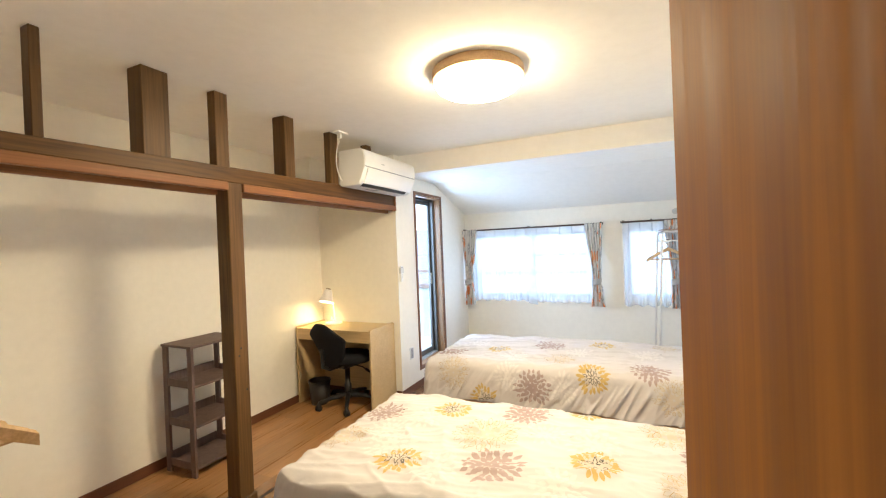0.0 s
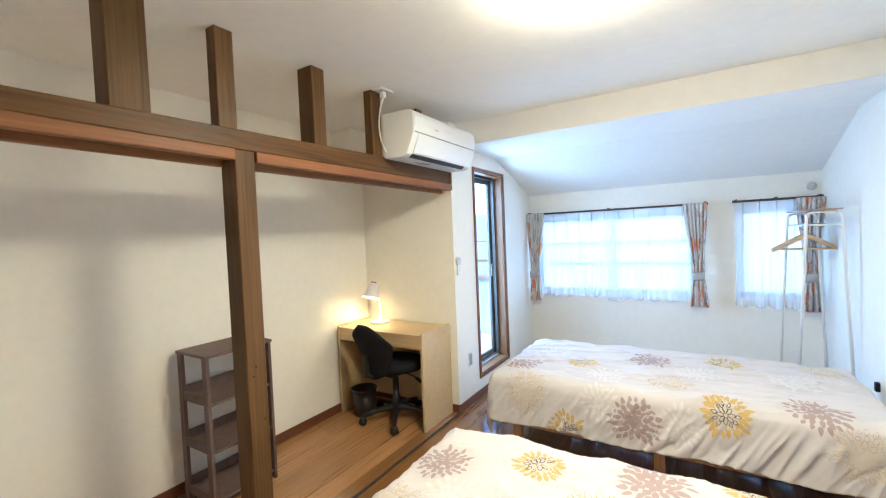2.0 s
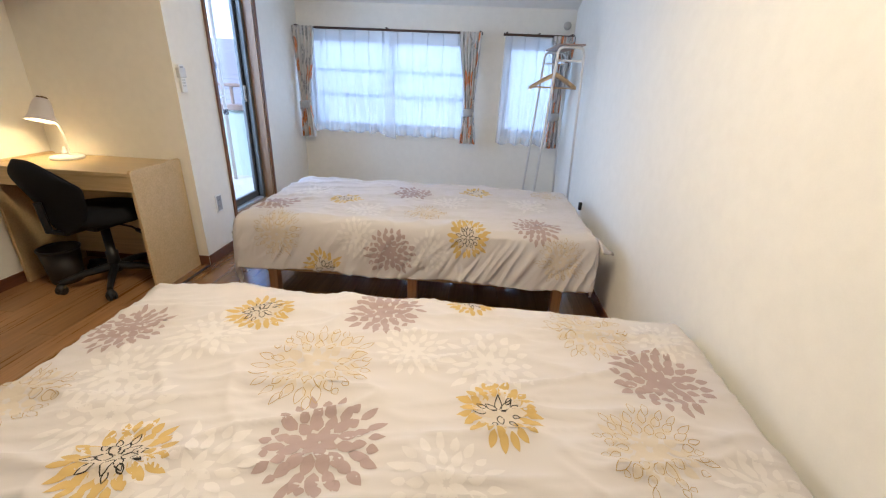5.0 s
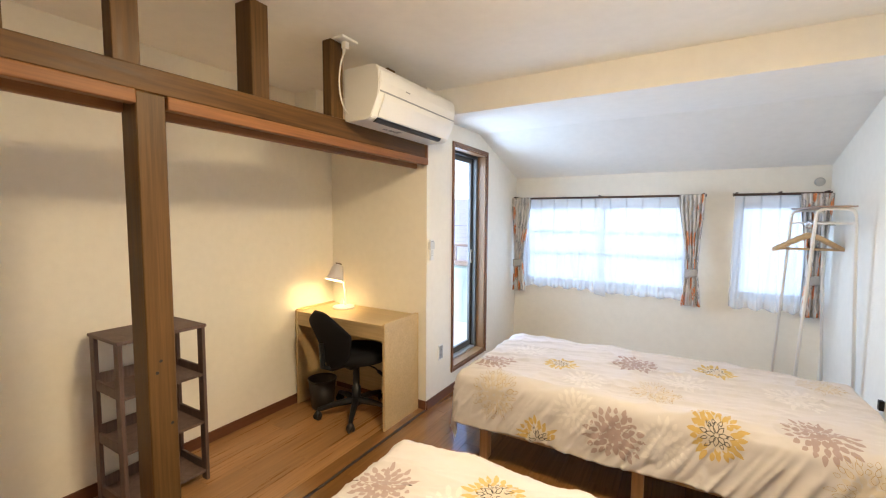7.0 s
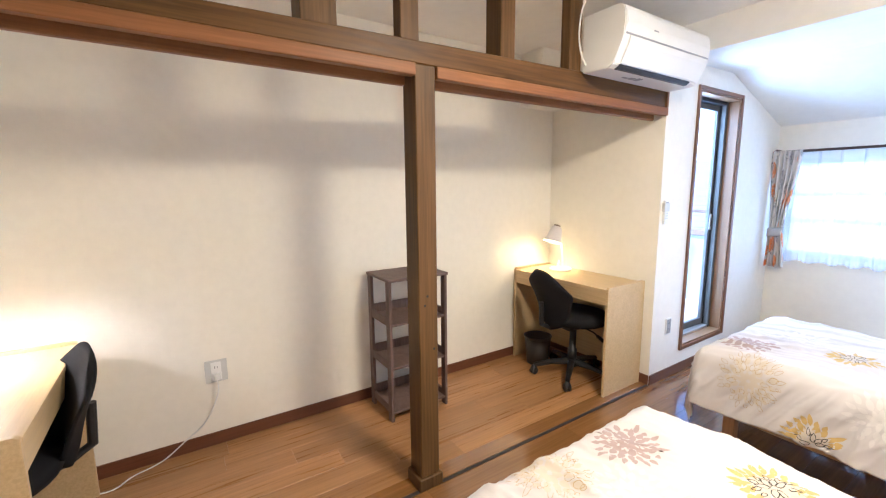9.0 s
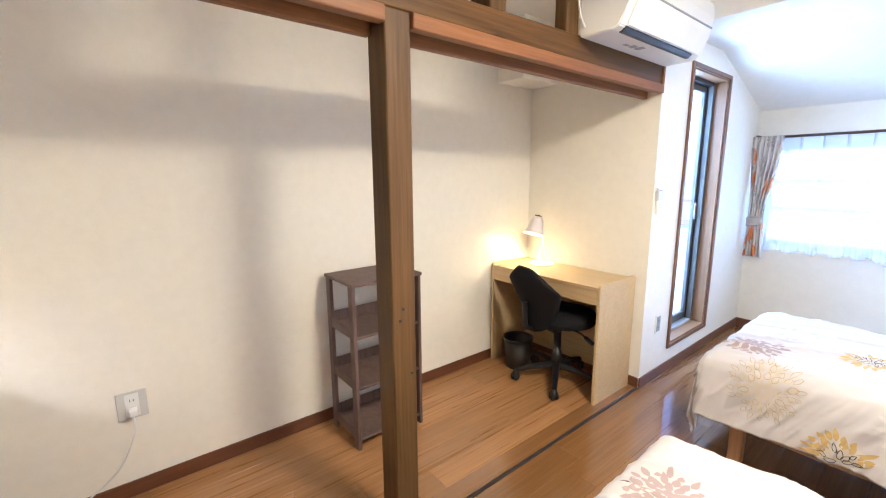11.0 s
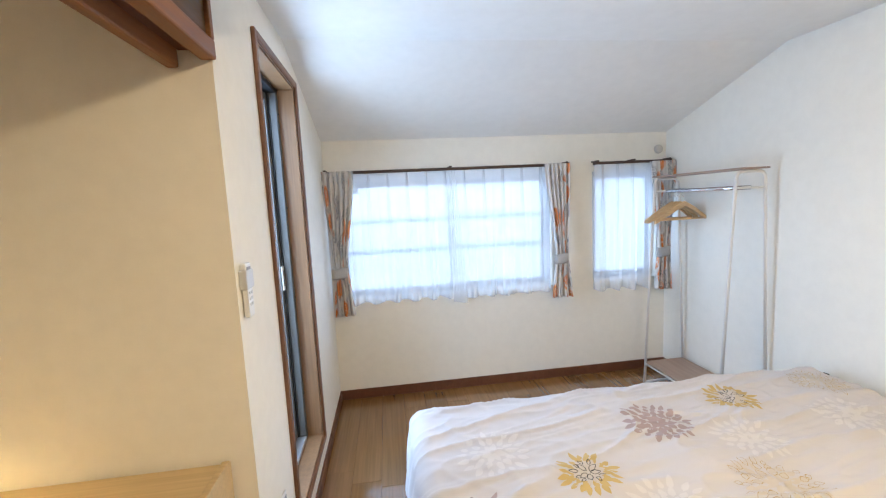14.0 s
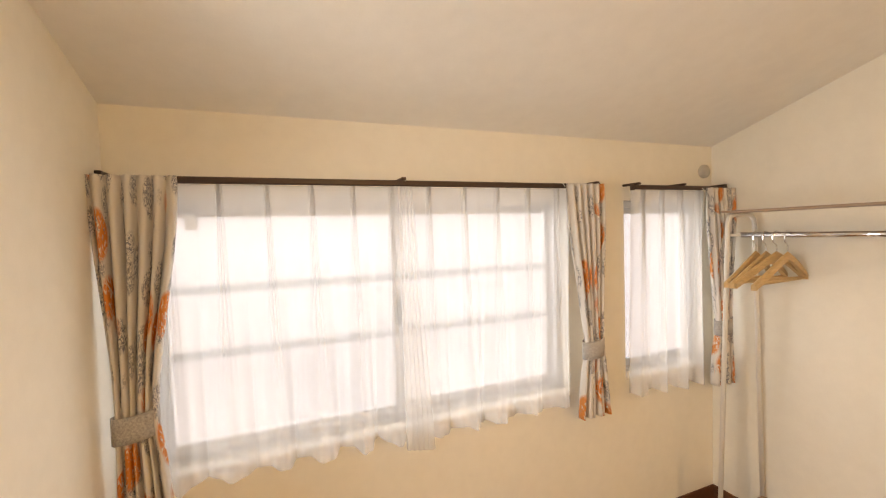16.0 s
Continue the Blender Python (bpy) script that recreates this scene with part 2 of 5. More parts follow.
M_TUBE = plain("white_painted_steel", (0.80, 0.77, 0.72), 0.35, grain=120, spread=0.03, relief=0.02)
M_CHROME = plain("chrome", (0.75, 0.75, 0.76), 0.12, 1.0, spread=0.02, relief=0.0)
M_BIN = plain("dark_brown_bin_plastic", (0.018, 0.013, 0.010), 0.45, grain=200)
M_ALU = plain("dark_grey_aluminium", (0.105, 0.105, 0.10), 0.5, 0.2, grain=150, spread=0.05)
M_ALUDARK = plain("black_aluminium_channel", (0.025, 0.027, 0.03), 0.45, 0.4)
M_ALULIGHT = plain("silver_aluminium", (0.55, 0.56, 0.57), 0.4, 0.7, grain=150, spread=0.05)
M_MATTRESS = cloth("white_mattress_ticking", (0.72, 0.69, 0.65))
M_DUVET = cloth("off_white_duvet_cotton", (0.565, 0.535, 0.53), 0.92, 0.05)
M_MAUVE = cloth("mauve_print", (0.37, 0.285, 0.275), 0.92, 0.12)
M_OCHRE = cloth("ochre_print", (0.54, 0.38, 0.13), 0.92, 0.2)
M_LINE = cloth("ochre_line_print", (0.43, 0.30, 0.12), 0.92, 0.2)
M_INK = cloth("black_print", (0.03, 0.03, 0.03), 0.92, 0.1)
M_PALE = cloth("pale_print", (0.63, 0.60, 0.585), 0.92, 0.04)
M_CREAMF = cloth("cream_print", (0.57, 0.505, 0.42), 0.92, 0.06)
M_GLASS = glass_mat()
M_WIRED = wired_glass_mat()
M_SHEER = sheer_mat()
M_DRAPE = drape_mat()
M_TIE = plain("grey_flecked_tieback_cloth", (0.50, 0.48, 0.46), 0.9, grain=170, spread=0.75, relief=0.3)
M_LAMP = glow("lamp_diffuser", (1.0, 0.785, 0.43), 8.8)
M_BULB = glow("warm_desk_bulb", (1.0, 0.74, 0.30), 17.0)
M_BULB_PALE = glow("pale_desk_bulb", (1.0, 0.85, 0.62), 38.0)
M_GREEN = plain("pale_green_balcony_panel", (0.42, 0.54, 0.49), 0.4, grain=30, spread=0.04)
M_DECK = plain("grey_balcony_deck", (0.50, 0.53, 0.54), 0.7, grain=60)
M_ROOF = plain("grey_roof_tiles", (0.27, 0.28, 0.295), 0.6, grain=12, spread=0.2)
M_BACKDROP = plain("window_backdrop_facade", (0.42, 0.46, 0.52), 0.85, grain=20)
M_TILESHADE = plain("tile_course_shade", (0.07, 0.075, 0.08), 0.8, grain=20)
M_HOUSE = plain("pale_render_wall", (0.30, 0.335, 0.37), 0.85, grain=20)
M_GROUND = plain("asphalt_ground", (0.06, 0.06, 0.06), 0.9, grain=8, spread=0.3)
M_DARKGLASS = plain("dark_house_window", (0.05, 0.06, 0.07), 0.15)
M_SOFFIT = plain("red_brown_soffit_paint", (0.30, 0.20, 0.18), 0.6)
M_COPING = plain("tan_coping_paint", (0.26, 0.205, 0.17), 0.55, grain=40)
M_VENT = plain("grey_beige_plastic", (0.55, 0.52, 0.47), 0.6)
M_REDBTN = plain("red_button_print", (0.55, 0.10, 0.08), 0.5)
M_GREYTXT = plain("grey_print", (0.35, 0.36, 0.38), 0.5)


# ---- mesh helpers ----
def finish(bm, name, material, smooth=False):
    me = bpy.data.meshes.new(name)
    if not bm.loops.layers.uv:
        bmesh.ops.recalc_face_normals(bm, faces=bm.faces[:])
    if smooth:
        for f in bm.faces:
            f.smooth = True
    bm.to_mesh(me)
    bm.free()
    me.materials.append(material)
    return me


def part(name, bm, material, parent=None, label="", smooth=False):
    ob = new(name, finish(bm, name, material, smooth))
    if parent is not None:
        ob.parent = parent
        ob.matrix_parent_inverse = parent.matrix_basis.inverted()
    if label:
        tagged(ob, label)
    return ob


def thing(name, at, label, category, group="", kind=""):
    ob = new(name)
    ob.empty_display_size = 0.1
    ob.matrix_basis = at if isinstance(at, Matrix) else Matrix.Translation(at)
    return tagged(ob, label, category, group, kind)


def solid(name, bm, material, label, category, kind="", smooth=False, group=""):
    return tagged(part(name, bm, material, None, "", smooth), label, category, group, kind)


def box(x0, x1, y0, y1, z0, z1, bevel=0.0, segs=1, bm=None, m=None):
    bm = bm or bmesh.new()
    t = Matrix.Translation(((x0 + x1) / 2, (y0 + y1) / 2, (z0 + z1) / 2)) @ Matrix.Diagonal((x1 - x0, y1 - y0, z1 - z0, 1))
    r = bmesh.ops.create_cube(bm, size=1, matrix=(m @ t) if m else t)
    if bevel:
        edges = list({e for v in r["verts"] for e in v.link_edges})
        bmesh.ops.bevel(bm, geom=edges, offset=bevel, segments=segs, profile=0.5, affect="EDGES")
    return bm


def prism(outline, axis, a, b, bm=None):
    """A flat outline of (u, v), drawn out along the axis from a to b: axis 0 takes (y, z), 1 (x, z), 2 (x, y)."""
    bm = bm or bmesh.new()

    def at(u, v, w):
        return ((w, u, v), (u, w, v), (u, v, w))[axis]
    lo = [bm.verts.new(at(u, v, a)) for u, v in outline]
    hi = [bm.verts.new(at(u, v, b)) for u, v in outline]
    bm.faces.new(lo)
    bm.faces.new(hi[::-1])
    for i in range(len(lo)):
        j = (i + 1) % len(lo)
        bm.faces.new((lo[i], lo[j], hi[j], hi[i]))
    return bm


def lathe(profile, at=(0, 0, 0), n=28, bm=None, m=None):
    """Turns a profile of (radius, height) about an upright axis."""
    bm = bm or bmesh.new()
    m = m or Matrix.Translation(at)
    rings = []
    for r, z in profile:
        if r < 1e-6:
            rings.append([bm.verts.new(m @ Vector((0, 0, z)))])
        else:
            rings.append([bm.verts.new(m @ Vector((r * math.cos(2 * math.pi * k / n), r * math.sin(2 * math.pi * k / n), z))) for k in range(n)])
    for p, q in zip(rings, rings[1:]):
        for k in range(n):
            j = (k + 1) % n
            if len(p) == 1 and len(q) > 1:
                bm.faces.new((p[0], q[j], q[k]))
            elif len(q) == 1 and len(p) > 1:
                bm.faces.new((p[k], p[j], q[0]))
            elif len(p) > 1:
                bm.faces.new((p[k], p[j], q[j], q[k]))
    return bm


def tube(points, radius, n=10, bm=None, taper=None):
    """A round bar along the points."""
    bm = bm or bmesh.new()
    pts = [Vector(p) for p in points]
    rings, up = [], None
    for i, p in enumerate(pts):
        d = (pts[min(i + 1, len(pts) - 1)] - pts[max(i - 1, 0)]).normalized()
        if up is None:
            up = d.orthogonal().normalized()
        up = (up - d * up.dot(d)).normalized()
        side = d.cross(up)
        r = radius if taper is None else radius + (taper - radius) * i / (len(pts) - 1)
        rings.append([bm.verts.new(p + (up * math.cos(2 * math.pi * k / n) + side * math.sin(2 * math.pi * k / n)) * r) for k in range(n)])
    for a, b in zip(rings, rings[1:]):
        for k in range(n):
            j = (k + 1) % n
            bm.faces.new((a[k], a[j], b[j], b[k]))
    bm.faces.new(rings[0][::-1])
    bm.faces.new(rings[-1])
    return bm


def curve_points(points, steps=8):
    """A smooth line through the points."""
    p = [Vector(q) for q in points]
    p = [p[0] * 2 - p[1]] + p + [p[-1] * 2 - p[-2]]
    out = []
    for i in range(1, len(p) - 2):
        for k in range(steps):
            t = k / steps
            out.append(0.5 * ((2 * p[i]) + (p[i + 1] - p[i - 1]) * t + (2 * p[i - 1] - 5 * p[i] + 4 * p[i + 1] - p[i + 2]) * t * t + (3 * p[i] - p[i - 1] - 3 * p[i + 1] + p[i + 2]) * t ** 3))
    out.append(p[-2])
    return out


def rounded(points, radius, steps=5):
    """A line through the points with its corners rounded."""
    p = [Vector(q) for q in points]
    out = [p[0]]
    for a, b, c in zip(p, p[1:], p[2:]):
        u, w = (a - b).normalized(), (c - b).normalized()
        for k in range(steps + 1):
            t = k / steps
            out.append((b + u * radius) * (1 - t) ** 2 + 2 * b * t * (1 - t) + (b + w * radius) * t * t)
    return out + [p[-1]]


def sheet(nu, nv, fn, bm=None):
    """A grid of cloth: fn(i, j) over 0..1 gives the place, and (i, j) lengths the UV."""
    bm = bm or bmesh.new()
    uv = bm.loops.layers.uv.verify()
    grid = [[fn(i / nu, j / nv) for j in range(nv + 1)] for i in range(nu + 1)]
    vs = [[bm.verts.new(p) for p, _ in col] for col in grid]
    for i in range(nu):
        for j in range(nv):
            f = bm.faces.new((vs[i][j], vs[i + 1][j], vs[i + 1][j + 1], vs[i][j + 1]))
            for loop, (a, b) in zip(f.loops, ((i, j), (i + 1, j), (i + 1, j + 1), (i, j + 1))):
                loop[uv].uv = grid[a][b][1]
    return bm


def wall_with_holes(axis, a0, a1, z0, z1, t0, t1, holes):
    """A wall along x (axis 0) or y (axis 1) from a0 to a1, t0 to t1 thick, with openings (a, b, low, high)."""
    bm = bmesh.new()
    cuts = sorted({a0, a1, *[h[0] for h in holes], *[h[1] for h in holes]})

    def piece(a, b, lo, hi):
        if b - a > 1e-4 and hi - lo > 1e-4:
            if axis == 0:
                box(a, b, t0, t1, lo, hi, bm=bm)
            else:
                box(t0, t1, a, b, lo, hi, bm=bm)
    for a, b in zip(cuts, cuts[1:]):
        hole = next((h for h in holes if h[0] <= a + 1e-6 and h[1] >= b - 1e-6), None)
        if hole:
            piece(a, b, z0, hole[2])
            piece(a, b, hole[3], z1)
        else:
            piece(a, b, z0, z1)
    bmesh.ops.remove_doubles(bm, verts=bm.verts[:], dist=1e-5)
    seen = {}
    for f in bm.faces:
        seen.setdefault(tuple(round(c, 4) for c in f.calc_center_median()), []).append(f)
    bmesh.ops.delete(bm, geom=[f for fs in seen.values() if len(fs) > 1 for f in fs], context="FACES")
    return bm


# ---- the room ----
EAST, NORTH, BACK, END, SOUTH = 2.555, 7.0, -0.925, 5.2, 1.62
CEIL, LOW, KINK, EAVE, STEP = 2.325, 2.145, 6.05, 1.85, 5.30
SOFFIT_Y, SOFFIT_Z = 2.38, 2.10
WIN1, WIN2 = (0.06, 1.63, 0.72, 1.585), (1.955, 2.48, 0.73, 1.575)
DOOR = (5.592, 6.205, 0.195, 1.99)
ENTRY = (1.40, 2.19, 0.0, 2.0)

solid("wall_north", wall_with_holes(0, -0.16, EAST + 0.16, -0.1, 2.4, NORTH, NORTH + 0.15, [WIN1, WIN2]), M_WALL,
      "cream papered wall with two curtained windows", "wall", "structure")
solid("wall_west", wall_with_holes(1, END + 0.0, NORTH, -0.1, 2.4, -0.160, 0.0, [DOOR]), M_WALL,
      "cream papered wall with a balcony door", "wall", "structure")
solid("wall_closet_end", box(BACK - 0.15, -0.160, END, END + 0.12, -0.1, 2.4), M_WALL, "cream papered end wall of the open closet", "wall", "structure")
solid("wall_closet_back", box(BACK - 0.15, BACK, SOUTH, END, -0.1, 2.4), M_WALL, "cream papered back wall of the open closet", "wall", "structure")
solid("wall_east", box(EAST, EAST + 0.16, SOUTH, NORTH, -0.1, 2.4), M_WALL, "plain cream papered long wall", "wall", "structure")
solid("wall_south", wall_with_holes(0, BACK - 0.15, EAST + 0.16, -0.1, 2.4, SOUTH - 0.15, SOUTH, [ENTRY]), M_WALL,
      "cream papered wall with the entrance doorway", "wall", "structure")
hall = bmesh.new()
for b in ((0.9, 1.02, 0.35, 1.47, -0.1, 2.4), (2.60, 2.715, 0.35, 1.47, -0.1, 2.4), (0.9, 2.715, 0.23, 0.35, -0.1, 2.4)):
    box(*b, bm=hall)
solid("wall_hall", hall, M_WALL, "plain walls of the landing outside the entrance", "wall", "structure")
solid("ceiling_hall", box(0.9, 2.715, 0.23, 1.47, 2.4, 2.5), M_CEIL, "plain landing ceiling", "ceiling", "structure")

solid("ceiling", prism([(SOUTH - 0.15, SOFFIT_Z), (SOFFIT_Y, SOFFIT_Z), (SOFFIT_Y, CEIL), (STEP, CEIL), (STEP + 0.01, LOW), (KINK, LOW + 0.01), (NORTH + 0.15, EAVE - 0.05),
                        (NORTH + 0.15, 2.6), (SOUTH - 0.15, 2.6)], 0, 0.0, EAST + 0.16), M_CEIL,
      "white papered ceiling with a step and a slope", "ceiling", "structure")
solid("ceiling_closet", prism([(SOUTH - 0.15, SOFFIT_Z), (SOFFIT_Y, SOFFIT_Z), (SOFFIT_Y, CEIL), (END + 0.12, CEIL), (END + 0.12, 2.6), (SOUTH - 0.15, 2.6)], 0, BACK - 0.15, 0.0), M_CEIL,
      "white papered ceiling over the open closet", "ceiling", "structure")
solid("pipe_boxing", box(BACK, -0.705, 4.84, END, 1.95, CEIL, 0.003), M_WALL, "cream papered boxing in the closet corner", "boxing", "structure")


def skirting(name, x0, x1, y0, y1):
    solid(name, box(x0, x1, y0, y1, 0.0, 0.07, 0.002), M_BASE, "dark brown wooden skirting board", "skirting board", "structure")


skirting("baseboard", 0.0, EAST - 0.009, NORTH - 0.009, NORTH)
skirting("baseboard", 0.0, 0.009, END, NORTH - 0.009)
skirting("baseboard", EAST - 0.009, EAST, SOUTH, NORTH)
skirting("baseboard", BACK, BACK + 0.009, SOUTH, END)
skirting("baseboard", BACK + 0.009, -0.0, END - 0.009, END)
skirting("baseboard", BACK + 0.009, 1.33, SOUTH, SOUTH + 0.009)

# closet frame of old timber
def beam_top(y):
    """The old beam rises a little towards the balcony end."""
    return 1.885 + (y - SOUTH) * 0.0195


beam = prism([(SOUTH, 1.835), (END, 1.835), (END, beam_top(END)), (SOUTH, beam_top(SOUTH))], 0, -0.105, 0.0)
bmesh.ops.bevel(beam, geom=beam.edges[:], offset=0.004, segments=1, affect="EDGES")
solid("closet_beam", beam, M_BEAM, "long dark-stained timber beam with knots", "beam", "structure")
for y0, y1 in ((SOUTH, 3.401), (3.498, END)):
    lintel = thing("closet_lintel", (-0.05, (y0 + y1) / 2, 1.79), "grooved reddish wooden sliding-door lintel under the beam", "lintel", "sliding door lintels", "structure")
    part("rail", box(-0.028, 0.012, y0, y1, 1.787, 1.8345, 0.005, 2), M_LINTEL, lintel)
    part("rail", box(-0.108, -0.078, y0, y1, 1.768, 1.8345, 0.006, 2), M_LINTEL, lintel)
    part("groove", box(-0.0775, -0.0285, y0, y1, 1.812, 1.8345), M_BASE, lintel)
solid("trim", box(-0.002, 0.011, END - 0.02, END, 1.8355, beam_top(END) - 0.004, 0.002), M_LINTEL, "reddish wooden end strip of the beam", "trim", "structure")
post = thing("closet_post", (-0.05, 3.433, 0), "square dark-stained timber post with knots and nail holes", "post", kind="structure")
part("shaft", box(-0.105, -0.001, 3.403, 3.496, 0.06, 1.8345, 0.004), M_POST, post)
part("foot_block", box(-0.112, 0.008, 3.389, 3.510, 0.0, 0.06, 0.004), M_POST, post)
for y, z in ((3.445, 0.90), (3.432, 0.86), (3.475, 0.66)):
    part("nail_hole", lathe([(0.0, 0.0), (0.006, 0.0), (0.006, 0.004), (0.0, 0.004)], n=8, m=pose(-0.0045, y, z, 0, 90, 0)), M_BLACK, post)
for y0, y1, top, depth in ((2.24, 2.365, SOFFIT_Z, 0.1), (2.585, 2.62, CEIL, 0.06), (2.975, 3.10, CEIL, 0.105), (3.345, 3.425, CEIL, 0.06),
                           (3.84, 3.925, CEIL, 0.105), (4.29, 4.378, CEIL, 0.06), (4.76, 4.835, CEIL, 0.06)):
    solid("closet_stud", box(-0.003 - depth, -0.003, y0, y1, beam_top(y0) - 0.002, top, 0.003), M_POST, "short dark-stained timber stud standing on the beam", "stud", "structure", group="studs over the beam")
sill = solid("closet_track", box(-0.105, -0.012, SOUTH, 3.388, 0.0005, 0.006, 0.001), M_DARKPLANK, "brown sliding-door sill with a dark groove", "floor track", "structure")
part("groove", box(-0.012, 0.006, SOUTH, 3.388, 0.0005, 0.004, 0.001), M_TRACK, sill)
sill = solid("closet_track", box(-0.105, -0.012, 3.511, END, 0.0005, 0.006, 0.001), M_DARKPLANK, "brown sliding-door sill with a dark groove", "floor track", "structure")
part("groove", box(-0.012, 0.006, 3.511, END, 0.0005, 0.004, 0.001), M_TRACK, sill)

# entrance
entry = thing("door_frame_entry", ((ENTRY[0] + ENTRY[1]) / 2, SOUTH, 0), "brown wooden frame of the entrance doorway", "door frame", kind="structure")
part("jamb", box(ENTRY[0], ENTRY[0] + 0.03, SOUTH - 0.16, SOUTH + 0.01, 0, 2.0, 0.003), M_CASING, entry)
part("jamb", box(ENTRY[1] - 0.03, ENTRY[1], SOUTH - 0.16, SOUTH + 0.01, 0, 2.0, 0.003), M_CASING, entry)
part("head", box(ENTRY[0] + 0.03, ENTRY[1] - 0.03, SOUTH - 0.16, SOUTH + 0.01, 1.97, 2.0, 0.003), M_CASING, entry)
leaf_at = pose(2.175, SOUTH + 0.012, 0, 0, 0, 100)
leaf = thing("door_1", leaf_at, "varnished brown wooden entrance door standing open", "door", kind="structure")
part("door_leaf", box(0.0, 0.655, -0.036, 0.0, 0.012, 1.96, 0.003, m=leaf_at), M_DOOR, leaf)
for side, s in ((-0.036, -1), (0.0, 1)):
    kn = tube([leaf_at @ Vector((0.60, side, 0.95)), leaf_at @ Vector((0.60, side + s * 0.045, 0.95)), leaf_at @ Vector((0.50, side + s * 0.05, 0.95))], 0.009, 10)
    part("door_handle", kn, M_CHROME, leaf, "chrome lever handle")

# balcony door
d0, d1, dz0, dz1 = DOOR
bal = thing("door_2", (-0.05, (d0 + d1) / 2, dz0), "narrow glazed balcony door in a brown wooden frame", "door", kind="structure")
for y0, y1, z0, z1 in ((d0 - 0.028, d0, dz0 - 0.028, dz1 + 0.028), (d1, d1 + 0.028, dz0 - 0.028, dz1 + 0.028), (d0, d1, dz1, dz1 + 0.028), (d0, d1, dz0 - 0.028, dz0)):
    part("casing", box(0.0, 0.014, y0, y1, z0, z1, 0.003), M_CASING, bal)
part("jamb", box(-0.075, 0.0, d0, d0 + 0.012, dz0 + 0.012, dz1 - 0.012), M_JAMB, bal)
part("jamb", box(-0.075, 0.0, d1 - 0.012, d1, dz0 + 0.012, dz1 - 0.012), M_JAMB, bal)
part("head", box(-0.075, 0.0, d0, d1, dz1 - 0.012, dz1), M_JAMB, bal)
part("sill", box(-0.075, 0.004, d0, d1, dz0, dz0 + 0.012), M_JAMB, bal)
part("door_track", box(-0.108, -0.075, d1 - 0.045, d1, dz0, dz1, 0.002), M_ALU, bal)
part("door_track", box(-0.108, -0.075, d0, d0 + 0.022, dz0, dz1, 0.002), M_ALU, bal)
part("door_track", box(-0.160, -0.075, d0 + 0.022, d1 - 0.045, dz1 - 0.035, dz1, 0.002), M_ALUDARK, bal)
part("door_track", box(-0.160, -0.075, d0 + 0.022, d1 - 0.045, dz0, dz0 + 0.03, 0.002), M_ALULIGHT, bal)
part("seal", box(-0.150, -0.1085, d1 - 0.050, d1 - 0.004, dz0 + 0.03, dz1 - 0.035), M_ALUDARK, bal)
for z in (0.45, 0.96, 1.41, 1.86):
    part("screw", lathe([(0, 0), (0.005, 0), (0.004, 0.003), (0, 0.003)], n=8, m=pose(-0.0745, d1 - 0.022, z, 0, 90, 0)), M_ALUDARK, bal)
part("sash", box(-0.143, -0.1175, d1 - 0.075, d1 - 0.012, dz0 + 0.031, dz1 - 0.036, 0.003), M_ALU, bal)
part("sash_rail", box(-0.143, -0.1175, d0 + 0.004, d1 - 0.075, dz0 + 0.031, dz0 + 0.085, 0.003), M_ALU, bal)
part("sash_rail", box(-0.143, -0.1175, d0 + 0.004, d1 - 0.075, dz1 - 0.075, dz1 - 0.036, 0.003), M_ALU, bal)
part("latch", box(-0.1173, -0.109, d1 - 0.074, d1 - 0.046, 1.005, 1.13, 0.004), M_OFFWHITE, bal, "pale recessed sash pull")
part("latch_slot", box(-0.1088, -0.1375, d1 - 0.068, d1 - 0.056, 1.03, 1.105), M_ALUDARK, bal)
pane = part("pane", box(-0.132, -0.127, d0 + 0.004, d1 - 0.075, dz0 + 0.085, dz1 - 0.075), M_GLASS, bal)
pane.visible_shadow = False

# windows
for number, (x0, x1, z0, z1), stiles in ((1, WIN1, (0.88,)), (2, WIN2, ())):
    w = thing("window_%d" % number, ((x0 + x1) / 2, NORTH + 0.1, z0), "aluminium sliding window with obscure wired glass behind sheers" if number == 1 else "small aluminium window with obscure glass behind a sheer", "window", kind="structure")
    fr = 0.03
    for a0, a1, b0, b1 in ((x0, x0 + fr, z0, z1), (x1 - fr, x1, z0, z1), (x0 + fr, x1 - fr, z0, z0 + fr), (x0 + fr, x1 - fr, z1 - fr, z1)):
        part("window_frame", box(a0, a1, NORTH + 0.05, NORTH + 0.12, b0, b1, 0.002), M_ALULIGHT, w)
    edges = [x0 + fr, *stiles, x1 - fr]
    for a, b in zip(edges, edges[1:]):
        y = NORTH + (0.075 if a == edges[0] else 0.095)
        for a0, a1, b0, b1 in ((a, a + 0.035, z0 + fr, z1 - fr), (b - 0.02, b + (0.015 if b != edges[-1] else 0), z0 + fr, z1 - fr), (a + 0.035, b - 0.02, z0 + fr, z0 + fr + 0.04), (a + 0.035, b - 0.02, z1 - fr - 0.03, z1 - fr)):
            part("sash", box(a0, a1, y, y + 0.018, b0, b1, 0.002), M_ALULIGHT, w)
        p = part("pane", box(a + 0.035, b - 0.02, y + 0.007, y + 0.011, z0 + fr + 0.04, z1 - fr - 0.03), M_WIRED, w)
        p.visible_shadow = False
    part("window_sill", box(x0 - 0.0, x1 + 0.0, NORTH - 0.012, NORTH + 0.05, z0 - 0.0, z0 + 0.016, 0.003), M_WALL, w)
